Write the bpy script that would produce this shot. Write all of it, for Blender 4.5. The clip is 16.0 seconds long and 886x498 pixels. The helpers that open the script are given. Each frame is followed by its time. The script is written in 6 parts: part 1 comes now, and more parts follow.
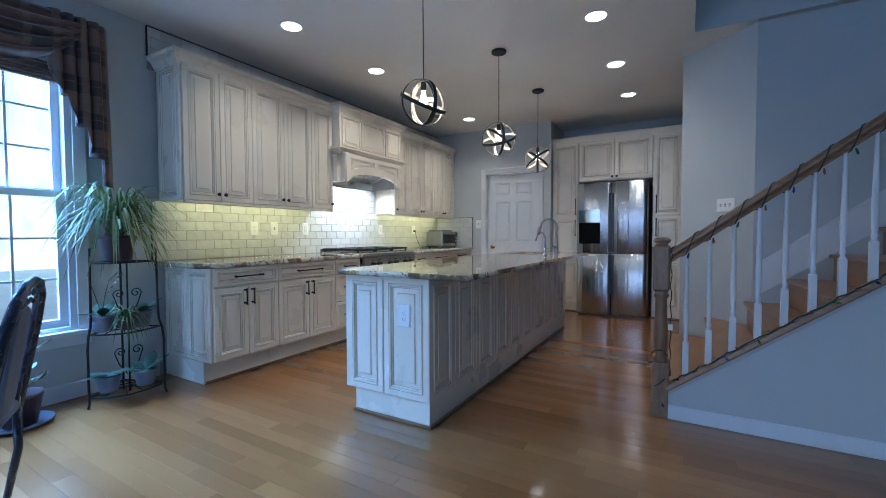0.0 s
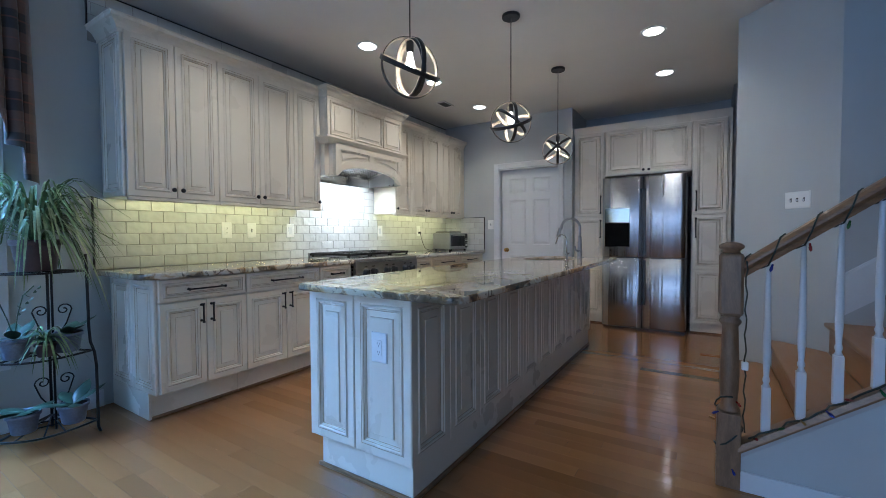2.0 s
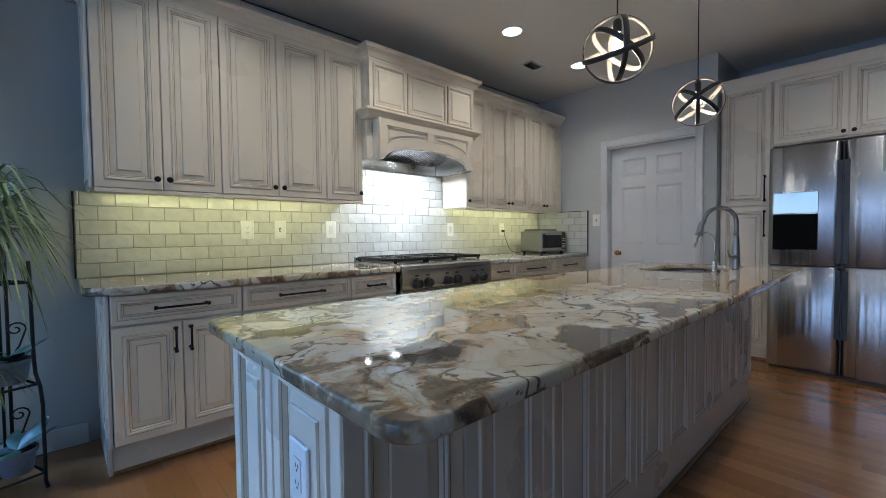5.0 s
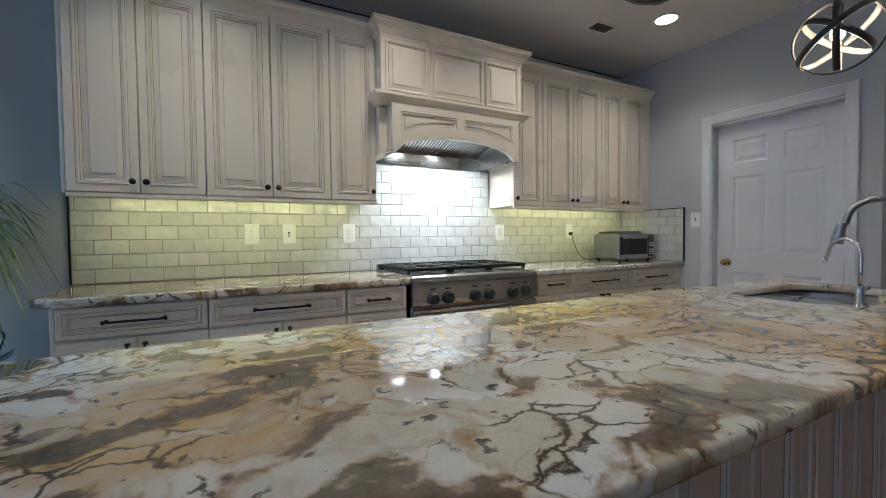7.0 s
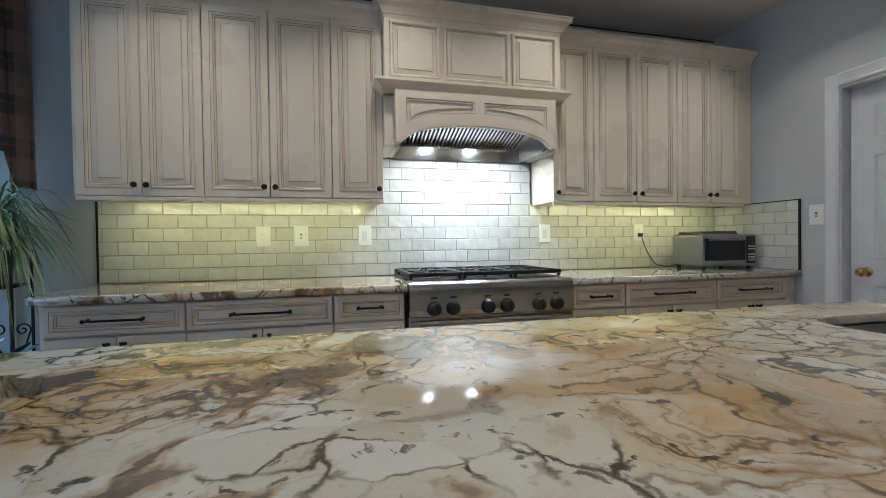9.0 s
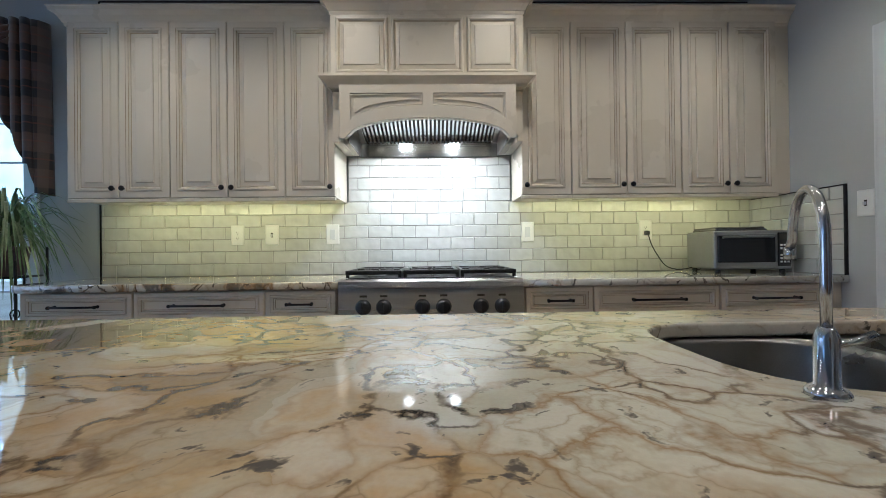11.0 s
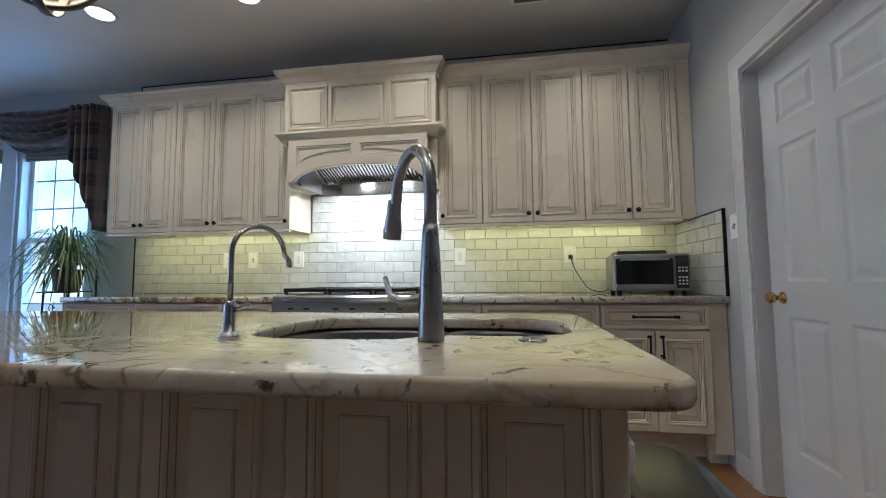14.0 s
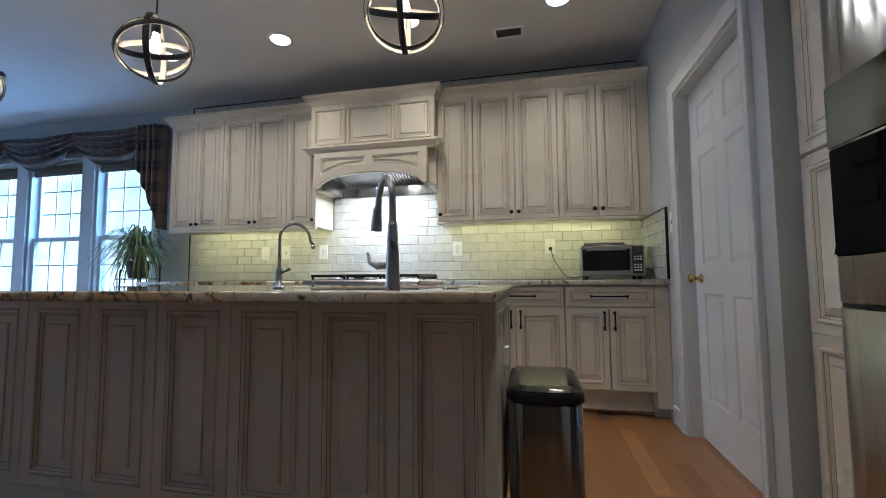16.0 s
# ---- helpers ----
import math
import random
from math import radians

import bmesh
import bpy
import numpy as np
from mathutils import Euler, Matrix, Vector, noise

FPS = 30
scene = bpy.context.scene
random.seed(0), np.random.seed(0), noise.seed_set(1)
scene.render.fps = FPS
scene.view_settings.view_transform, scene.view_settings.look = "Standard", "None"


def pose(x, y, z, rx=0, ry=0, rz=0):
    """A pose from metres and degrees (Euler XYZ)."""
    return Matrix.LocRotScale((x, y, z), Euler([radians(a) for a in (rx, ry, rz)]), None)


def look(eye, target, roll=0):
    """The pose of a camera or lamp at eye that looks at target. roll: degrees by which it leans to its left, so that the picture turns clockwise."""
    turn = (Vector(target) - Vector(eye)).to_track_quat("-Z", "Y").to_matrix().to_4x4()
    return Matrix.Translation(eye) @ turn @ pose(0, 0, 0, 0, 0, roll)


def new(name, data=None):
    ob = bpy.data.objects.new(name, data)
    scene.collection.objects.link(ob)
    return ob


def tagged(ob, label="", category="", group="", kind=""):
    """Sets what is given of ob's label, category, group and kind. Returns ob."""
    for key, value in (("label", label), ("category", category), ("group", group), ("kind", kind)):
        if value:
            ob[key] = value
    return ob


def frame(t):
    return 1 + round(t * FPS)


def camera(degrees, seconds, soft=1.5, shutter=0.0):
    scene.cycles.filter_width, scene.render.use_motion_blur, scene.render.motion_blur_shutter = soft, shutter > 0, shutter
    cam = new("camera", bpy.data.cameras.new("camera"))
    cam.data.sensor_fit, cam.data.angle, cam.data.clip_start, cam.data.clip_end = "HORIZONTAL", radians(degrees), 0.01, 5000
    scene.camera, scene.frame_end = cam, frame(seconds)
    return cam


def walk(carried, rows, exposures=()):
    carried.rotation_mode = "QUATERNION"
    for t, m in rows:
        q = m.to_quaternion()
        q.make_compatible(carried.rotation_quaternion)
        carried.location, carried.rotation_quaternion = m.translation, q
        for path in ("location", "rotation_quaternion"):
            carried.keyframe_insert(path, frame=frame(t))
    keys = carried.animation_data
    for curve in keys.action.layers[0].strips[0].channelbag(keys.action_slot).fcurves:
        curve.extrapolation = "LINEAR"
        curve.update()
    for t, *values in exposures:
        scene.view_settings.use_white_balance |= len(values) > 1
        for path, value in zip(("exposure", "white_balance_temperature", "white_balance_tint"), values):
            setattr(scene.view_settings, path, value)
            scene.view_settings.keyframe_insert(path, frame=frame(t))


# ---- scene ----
cam = camera(93.5, 16.0, 0.6)
PATH = [
    (0, (-0.208, 1.419, 1.129), (-1.214, 3.146, 1.060), -0.19),
    (0.5, (-0.257, 1.554, 1.130), (-1.268, 3.278, 1.061), -0.23),
    (1, (-0.311, 1.701, 1.135), (-1.327, 3.422, 1.068), -0.26),
    (1.5, (-0.363, 1.855, 1.140), (-1.400, 3.565, 1.075), -0.28),
    (2, (-0.414, 2.014, 1.145), (-1.490, 3.699, 1.079), -0.27),
    (2.5, (-0.465, 2.174, 1.147), (-1.600, 3.819, 1.079), -0.26),
    (3, (-0.519, 2.334, 1.146), (-1.725, 3.928, 1.075), -0.27),
    (3.5, (-0.584, 2.494, 1.143), (-1.860, 4.031, 1.070), -0.33),
    (4, (-0.670, 2.653, 1.141), (-2.000, 4.144, 1.070), -0.49),
    (6.5, (-0.864, 3.600, 1.166), (-2.568, 4.644, 1.101), -0.54),
    (7, (-0.891, 3.781, 1.170), (-2.656, 4.719, 1.109), -0.60),
    (7.5, (-0.921, 3.950, 1.169), (-2.741, 4.778, 1.115), -0.65),
    (8, (-0.953, 4.109, 1.164), (-2.822, 4.820, 1.117), -0.70),
    (8.5, (-0.988, 4.256, 1.155), (-2.898, 4.848, 1.117), -0.75),
    (11, (-1.019, 5.230, 1.078), (-3.019, 5.272, 1.087), -0.66),
    (11.5, (-1.010, 5.428, 1.085), (-3.009, 5.403, 1.107), -0.73),
    (12, (-0.976, 5.625, 1.078), (-2.973, 5.528, 1.123), -0.65),
    (12.5, (-0.925, 5.803, 1.066), (-2.917, 5.642, 1.139), -0.57),
    (13, (-0.860, 5.958, 1.053), (-2.845, 5.740, 1.155), -0.52),
    (13.5, (-0.782, 6.091, 1.042), (-2.760, 5.824, 1.169), -0.49),
    (14, (-0.691, 6.206, 1.030), (-2.661, 5.894, 1.176), -0.43),
    (14.5, (-0.586, 6.308, 1.017), (-2.548, 5.953, 1.172), -0.33),
    (15, (-0.465, 6.397, 0.999), (-2.419, 6.004, 1.156), -0.20),
    (15.5, (-0.329, 6.469, 0.977), (-2.278, 6.046, 1.126), -0.15),
    (16, (-0.180, 6.509, 0.953), (-2.128, 6.079, 1.088), -0.38),
]
walk(cam, [(t, look(eye, target, roll)) for t, eye, target, roll in PATH], [(0, 0.0, 5550, 7), (3, -0.15, 5700, 7), (6.5, -0.26, 5850, 7), (11, -0.34, 5850, 7), (16, -0.25, 5900, 7)])

# ---------------- plan ----------------
WALL_X = -3.78        # range wall face
TILE_X = -3.765       # face of the tiles
DOOR_Y = 7.355        # wall with the six-panel door
CEIL = 2.74
FL = 0.03             # floor surface
TOP_W, TOP_I = 0.930, 0.918   # worktops: wall run, island

# ---------------- world and light ----------------
world = bpy.data.worlds.new("sky_world")
scene.world = world
world.use_nodes = True
wn = world.node_tree
sky = wn.nodes.new("ShaderNodeTexSky")
sky.sky_type = "NISHITA"
sky.sun_disc = False
sky.sun_elevation, sky.sun_rotation = radians(24), radians(200)
wn.nodes["Background"].inputs["Strength"].default_value = 0.08
wn.links.new(sky.outputs[0], wn.nodes["Background"].inputs["Color"])


def area(name, m, w, h, watts, colour, spread=180, shape="RECTANGLE"):
    la = bpy.data.lights.new(name, "AREA")
    la.shape, la.size, la.size_y, la.energy, la.color = shape, w, h, watts, colour
    la.spread = radians(spread)
    ob = new(name, la)
    ob.matrix_world = m
    return ob


DAY = (0.25, 0.51, 1.0)
area("window_daylight", look((-5.0, 1.24, 3.35), (-2.3, 1.3, 0.3)), 3.6, 1.7, 1450, DAY, 160)
area("patio_daylight", look((-1.1, -2.46, 1.3), (-1.1, 2.0, 0.2)), 4.1, 1.9, 50, DAY, 150)
area("foyer_daylight", look((1.4, -2.46, 3.7), (0.9, 4, 2.6)), 2.0, 1.5, 21, DAY)
CANS = [(-2.86, 3.66), (-2.86, 4.68), (-2.86, 5.68), (-2.85, 6.69), (-0.805, 4.70), (-0.805, 5.71), (-0.805, 6.71)]
for cx, cy in CANS:
    area("can_light", look((cx, cy, CEIL - 0.012), (cx, cy, 0)), 0.12, 0.12, 5.2 if cx < -2 else 3.9, (1.0, 0.90, 0.77), 120, "DISK")
for cy in (5.03, 5.37):
    area("hood_light", look((-3.47, cy, 1.84), (-3.62, cy, 0.9)), 0.06, 0.06, 7.6, (0.97, 0.985, 1.0), 140, "DISK")
for y0, y1 in ((3.20, 4.62), (5.79, 7.20)):
    area("under_cabinet_light", look((-3.500, (y0 + y1) / 2, 1.3795), (-3.74, (y0 + y1) / 2, 1.14), 0), (y1 - y0), 0.020, 2.15, (1.0, 0.92, 0.44), 170)

# ---------------- materials ----------------


def material(name):
    m = bpy.data.materials.new(name)
    m.use_nodes = True
    return m, m.node_tree.nodes, m.node_tree.links, m.node_tree.nodes["Principled BSDF"]


def noise_tex(n, l, vec, scale, detail=4, rough=0.55, distortion=0.0):
    t = n.new("ShaderNodeTexNoise")
    t.inputs["Scale"].default_value, t.inputs["Detail"].default_value = scale, detail
    t.inputs["Roughness"].default_value, t.inputs["Distortion"].default_value = rough, distortion
    if vec is not None:
        l.new(vec, t.inputs["Vector"])
    return t


def ramp(n, l, fac, stops):
    r = n.new("ShaderNodeValToRGB")
    e = r.color_ramp.elements
    while len(e) < len(stops):
        e.new(0.5)
    for k, (p, c) in enumerate(stops):
        e[k].position, e[k].color = p, (*c, 1) if len(c) == 3 else c
    l.new(fac, r.inputs[0])
    return r.outputs[0]


def grey(v):
    return (v, v, v)


def mix(n, l, fac, a, b, kind="MIX"):
    m = n.new("ShaderNodeMix")
    m.data_type, m.blend_type = "RGBA", kind
    for sock, v in ((0, fac), (6, a), (7, b)):
        if isinstance(v, (int, float)):
            m.inputs[sock].default_value = v
        elif isinstance(v, tuple):
            m.inputs[sock].default_value = (*v, 1)
        else:
            l.new(v, m.inputs[sock])
    return m.outputs[2]


def bump(n, l, height, strength, dist, bsdf):
    b = n.new("ShaderNodeBump")
    b.inputs["Strength"].default_value, b.inputs["Distance"].default_value = strength, dist
    l.new(height, b.inputs["Height"])
    l.new(b.outputs[0], bsdf.inputs["Normal"])


def surface(name, colour, rough, metal=0.0, vary=0.12, scale=6.0, grain=90.0, relief=0.15, dist=0.001, stretch=None, coat=0.0):
    """A plain surface with variation at two scales."""
    m, n, l, b = material(name)
    g = n.new("ShaderNodeNewGeometry")
    vec = g.outputs["Position"]
    if stretch:
        mp = n.new("ShaderNodeMapping")
        mp.inputs["Scale"].default_value = stretch
        l.new(vec, mp.inputs["Vector"])
        vec = mp.outputs[0]
    big, fine = noise_tex(n, l, vec, scale), noise_tex(n, l, vec, grain, 3)
    low = tuple(c * (1 - vary) for c in colour)
    high = tuple(min(1, c * (1 + vary * 0.7)) for c in colour)
    c1 = ramp(n, l, big.outputs[0], [(0.3, low), (0.7, high)])
    c2 = ramp(n, l, fine.outputs[0], [(0.3, grey(0.5 - vary * 0.25)), (0.7, grey(0.5 + vary * 0.25))])
    l.new(mix(n, l, 1.0, c1, c2, "OVERLAY"), b.inputs["Base Color"])
    l.new(ramp(n, l, big.outputs[0], [(0.25, grey(max(0.02, rough - 0.06))), (0.75, grey(min(1, rough + 0.08)))]), b.inputs["Roughness"])
    b.inputs["Metallic"].default_value = metal
    b.inputs["Coat Weight"].default_value = coat
    bump(n, l, fine.outputs[0], relief, dist, b)
    return m


def glow(name, colour, strength):
    m, n, l, b = material(name)
    b.inputs["Base Color"].default_value = (*colour, 1)
    b.inputs["Emission Color"].default_value = (*colour, 1)
    b.inputs["Emission Strength"].default_value = strength
    return m


PAINT = surface("cream_cabinet_paint", (0.715, 0.65, 0.54), 0.29, vary=0.03, scale=2.2, grain=60, relief=0.05)
GLAZE = surface("umber_glaze", (0.40, 0.305, 0.19), 0.45, vary=0.35, scale=9, grain=120, relief=0.1)
WALLP = surface("pale_blue_grey_wall_paint", (0.45, 0.47, 0.47), 0.6, vary=0.05, scale=1.3, grain=260, relief=0.12)
CEILP = surface("ceiling_paint", (0.69, 0.68, 0.66), 0.8, vary=0.06, scale=1.0, grain=200, relief=0.12)
WHITE = surface("white_trim_paint", (0.63, 0.645, 0.66), 0.35, vary=0.04, scale=3, grain=80, relief=0.05)
BLACK = surface("black_iron", (0.018, 0.017, 0.017), 0.42, metal=0.6, vary=0.3, scale=30, grain=200, relief=0.2)
RUBBER = surface("black_plastic", (0.015, 0.015, 0.016), 0.35, vary=0.2, scale=20, grain=200, relief=0.1)
OAK = surface("oak_rail", (0.22, 0.12, 0.06), 0.32, vary=0.3, scale=8, grain=60, relief=0.15, stretch=(1, 6, 6))
NEWEL = surface("oak_newel", (0.20, 0.118, 0.066), 0.4, vary=0.25, scale=9, grain=60, relief=0.15, stretch=(6, 6, 1))
STEEL = surface("brushed_steel", (0.36, 0.375, 0.40), 0.20, metal=1.0, vary=0.12, scale=5, grain=500, relief=0.06, dist=0.0004, stretch=(1, 1, 0.02))
STEEL_H = surface("brushed_range_steel", (0.37, 0.36, 0.35), 0.28, metal=1.0, vary=0.12, scale=5, grain=500, relief=0.06, dist=0.0004, stretch=(1, 0.02, 1))
FRIDGE = surface("dark_brushed_steel", (0.42, 0.435, 0.46), 0.25, metal=1.0, vary=0.12, scale=5, grain=500, relief=0.06, dist=0.0004, stretch=(1, 1, 0.02))
LINER = surface("polished_hood_steel", (0.42, 0.42, 0.42), 0.10, metal=1.0, vary=0.06, scale=5, grain=260, relief=0.5, dist=0.0006, stretch=(1, 0.01, 1))
for st_m in (STEEL, FRIDGE):
    nn, ll = st_m.node_tree.nodes, st_m.node_tree.links
    tg = nn.new("ShaderNodeTangent")
    tg.direction_type, tg.axis = "RADIAL", "Z"
    pb = nn["Principled BSDF"]
    pb.inputs["Anisotropic"].default_value = 0.85
    pb.inputs["Anisotropic Rotation"].default_value = 0.25
    ll.new(tg.outputs[0], pb.inputs["Tangent"])
    gm, ms_ = nn.new("ShaderNodeNewGeometry"), nn.new("ShaderNodeMapping")
    ms_.inputs["Scale"].default_value = (11, 11, 0.10)
    ll.new(gm.outputs["Position"], ms_.inputs["Vector"])
    wavy = noise_tex(nn, ll, ms_.outputs[0], 1.0, 2)
    b2_ = nn.new("ShaderNodeBump")
    b2_.inputs["Strength"].default_value, b2_.inputs["Distance"].default_value = 0.42, 0.016
    ll.new(wavy.outputs[0], b2_.inputs["Height"])
    old = next(x for x in nn if x.bl_idname == "ShaderNodeBump" and x != b2_)
    ll.new(b2_.outputs[0], old.inputs["Normal"])
SINK = surface("satin_sink_steel", (0.27, 0.26, 0.25), 0.3, metal=1.0, vary=0.15, scale=8, grain=400, relief=0.05, dist=0.0004)
NICKEL = surface("brushed_nickel", (0.35, 0.35, 0.36), 0.30, metal=1.0, vary=0.1, scale=20, grain=300, relief=0.04, dist=0.0004)
CHROME = surface("chrome", (0.5, 0.51, 0.53), 0.18, metal=1.0, vary=0.05, scale=20, grain=200, relief=0.02, dist=0.0003)
BRASS = surface("brass", (0.62, 0.42, 0.16), 0.22, metal=1.0, vary=0.12, scale=30, grain=200, relief=0.03, dist=0.0003)
GROUT = surface("grey_grout", (0.30, 0.29, 0.265), 0.9, vary=0.15, scale=8, grain=200, relief=0.3)
PLATE = surface("white_plastic_plate", (0.78, 0.78, 0.76), 0.35, vary=0.03, scale=9, grain=100, relief=0.02)
SEAM = surface("brown_board_seam", (0.11, 0.055, 0.024), 0.6, vary=0.2)
GAP = surface("dark_gap", (0.05, 0.045, 0.04), 0.8, vary=0.2)
CANLAMP = glow("can_lamp_lens", (1.0, 0.95, 0.88), 9.0)
HOODLAMP = glow("hood_lamp_lens", (0.95, 0.98, 1.0), 12.0)
STRIPLAMP = glow("led_strip", (1.0, 0.92, 0.50), 3.0)
BULB = glow("bulb_filament_glow", (1.0, 0.93, 0.82), 9.0)

# glazed handmade subway tile
TILE, n, l, b = material("white_glazed_tile")
g, oi = n.new("ShaderNodeNewGeometry"), n.new("ShaderNodeObjectInfo")
wav = noise_tex(n, l, g.outputs["Position"], 17, 0)
fine = noise_tex(n, l, g.outputs["Position"], 38, 0)
tone = ramp(n, l, oi.outputs["Random"], [(0.0, (0.54, 0.54, 0.505)), (1.0, (0.63, 0.63, 0.595))])
l.new(mix(n, l, 0.10, tone, ramp(n, l, wav.outputs[0], [(0.35, (0.48, 0.47, 0.43)), (0.65, (0.70, 0.70, 0.67))])), b.inputs["Base Color"])
b.inputs["Roughness"].default_value = 0.10
hgt = n.new("ShaderNodeMath")
hgt.operation = "MULTIPLY_ADD"
l.new(fine.outputs[0], hgt.inputs[0])
hgt.inputs[1].default_value = 0.22
l.new(wav.outputs[0], hgt.inputs[2])
bump(n, l, hgt.outputs[0], 0.8, 0.0066, b)

# oak strip floor
FLOORM, n, l, b = material("oak_floor_board")
g, oi = n.new("ShaderNodeNewGeometry"), n.new("ShaderNodeObjectInfo")
rnd = n.new("ShaderNodeMath")
rnd.operation = "ADD"
l.new(oi.outputs["Random"], rnd.inputs[0])
l.new(g.outputs["Random Per Island"], rnd.inputs[1])
fr = n.new("ShaderNodeMath")
fr.operation = "FRACT"
l.new(rnd.outputs[0], fr.inputs[0])
off = n.new("ShaderNodeVectorMath")
off.operation = "MULTIPLY_ADD"
cmb = n.new("ShaderNodeCombineXYZ")
for k in range(3):
    l.new(fr.outputs[0], cmb.inputs[k])
l.new(cmb.outputs[0], off.inputs[0])
off.inputs[1].default_value = (7, 13, 5)
mp = n.new("ShaderNodeMapping")
mp.inputs["Scale"].default_value = (1.0, 7, 7)
l.new(g.outputs["Position"], mp.inputs["Vector"])
l.new(mp.outputs[0], off.inputs[2])
grain_t = noise_tex(n, l, off.outputs[0], 1.0, 2, 0.45, 0.4)
fine = noise_tex(n, l, off.outputs[0], 5, 2, 0.5)
tone = ramp(n, l, fr.outputs[0], [(0.0, (0.215, 0.096, 0.032)), (0.25, (0.258, 0.118, 0.040)), (0.75, (0.28, 0.133, 0.047)), (1.0, (0.32, 0.158, 0.058))])
gr = ramp(n, l, grain_t.outputs[0], [(0.30, (0.41, 0.40, 0.38)), (0.5, (0.5, 0.5, 0.5)), (0.72, (0.58, 0.57, 0.55))])
c = mix(n, l, 0.20, tone, gr, "OVERLAY")
l.new(mix(n, l, 0.12, c, ramp(n, l, fine.outputs[0], [(0.35, grey(0.44)), (0.6, grey(0.53))]), "OVERLAY"), b.inputs["Base Color"])
l.new(ramp(n, l, fine.outputs[0], [(0.3, grey(0.20)), (0.7, grey(0.24))]), b.inputs["Roughness"])
b.inputs["Coat Weight"].default_value, b.inputs["Coat Roughness"].default_value = 0.45, 0.07
b.inputs["Specular IOR Level"].default_value = 0.4
bump(n, l, grain_t.outputs[0], 0.012, 0.001, b)

# veined granite: pale cells, amber seams, dark knots, taupe patches
GRANITE, n, l, b = material("cream_granite_with_rust_veins")
g = n.new("ShaderNodeNewGeometry")
P = g.outputs["Position"]


def shifted(vec, tex, amount):
    sub = n.new("ShaderNodeVectorMath")
    sub.operation = "SUBTRACT"
    l.new(tex.outputs["Color"], sub.inputs[0])
    sub.inputs[1].default_value = (0.5, 0.5, 0.5)
    ma = n.new("ShaderNodeVectorMath")
    ma.operation = "MULTIPLY_ADD"
    l.new(sub.outputs[0], ma.inputs[0])
    ma.inputs[1].default_value = (amount, amount, amount)
    l.new(vec, ma.inputs[2])
    return ma.outputs[0]


wv = shifted(shifted(shifted(P, noise_tex(n, l, P, 2.1, 2, 0.5), 0.42), noise_tex(n, l, P, 6.5, 2, 0.5), 0.13), noise_tex(n, l, P, 19, 4, 0.6), 0.055)
mpg = n.new("ShaderNodeMapping")
mpg.inputs["Rotation"].default_value = (0, 0, radians(38))
mpg.inputs["Scale"].default_value = (1.28, 0.88, 1)
l.new(wv, mpg.inputs["Vector"])
W = mpg.outputs[0]


def seam(scale, width, power=0.4):
    v = n.new("ShaderNodeTexVoronoi")
    v.feature = "DISTANCE_TO_EDGE"
    v.inputs["Scale"].default_value = scale
    v.inputs["Randomness"].default_value = 1.0
    l.new(W, v.inputs["Vector"])
    return ramp(n, l, v.outputs["Distance"], [(0.0, grey(1)), (width * 0.4, grey(power)), (width, grey(0))])


def where(a, nz, lo, hi):
    return mix(n, l, 1.0, a, ramp(n, l, nz, [(lo, grey(0)), (hi, grey(1))]), "MULTIPLY")


sepg = n.new("ShaderNodeSeparateXYZ")
l.new(P, sepg.inputs[0])


def along(lo, hi, y0=4.3, y1=5.9):
    """Strength that changes along the slab."""
    mr = n.new("ShaderNodeMapRange")
    mr.inputs["From Min"].default_value, mr.inputs["From Max"].default_value = y0, y1
    mr.inputs["To Min"].default_value, mr.inputs["To Max"].default_value = lo, hi
    l.new(sepg.outputs[1], mr.inputs["Value"])
    return mr.outputs[0]


cloud = noise_tex(n, l, W, 4.0, 5, 0.6)
cells = n.new("ShaderNodeTexVoronoi")
cells.inputs["Scale"].default_value = 9.0
l.new(W, cells.inputs["Vector"])
cellv = n.new("ShaderNodeSeparateXYZ")
l.new(cells.outputs["Color"], cellv.inputs[0])
c = ramp(n, l, cellv.outputs[0], [(0.0, (0.50, 0.46, 0.35)), (0.5, (0.57, 0.535, 0.435)), (1.0, (0.64, 0.62, 0.555))])
c = mix(n, l, 0.5, c, ramp(n, l, cloud.outputs[0], [(0.3, (0.36, 0.34, 0.29)), (0.48, (0.5, 0.5, 0.48)), (0.7, (0.55, 0.56, 0.56))]), "OVERLAY")
c = mix(n, l, along(0.0, 0.6, 5.5, 6.2), c, (0.60, 0.595, 0.56))
inward = n.new("ShaderNodeMapRange")
inward.inputs["From Min"].default_value, inward.inputs["From Max"].default_value = -3.0, -2.2
inward.inputs["To Min"].default_value, inward.inputs["To Max"].default_value = 0.12, 1.0
l.new(sepg.outputs[0], inward.inputs["Value"])
sel1, sel2, sel3 = noise_tex(n, l, W, 2.4, 3), noise_tex(n, l, W, 4.0, 3), noise_tex(n, l, W, 1.3, 4)
amb = mix(n, l, 1.0, where(ramp(n, l, cloud.outputs[0], [(0.36, grey(0.1)), (0.58, grey(0.8))]), sel3.outputs[0], 0.45, 0.57), along(1.0, 0.55, 5.2, 6.0), "MULTIPLY")
c = mix(n, l, mix(n, l, 1.0, amb, inward.outputs[0], "MULTIPLY"), c, (0.45, 0.245, 0.05))
c = mix(n, l, mix(n, l, 1.0, where(seam(9.0, 0.11), sel1.outputs[0], 0.40, 0.60), along(1.0, 0.25, 5.1, 6.0), "MULTIPLY"), c, (0.27, 0.14, 0.035))
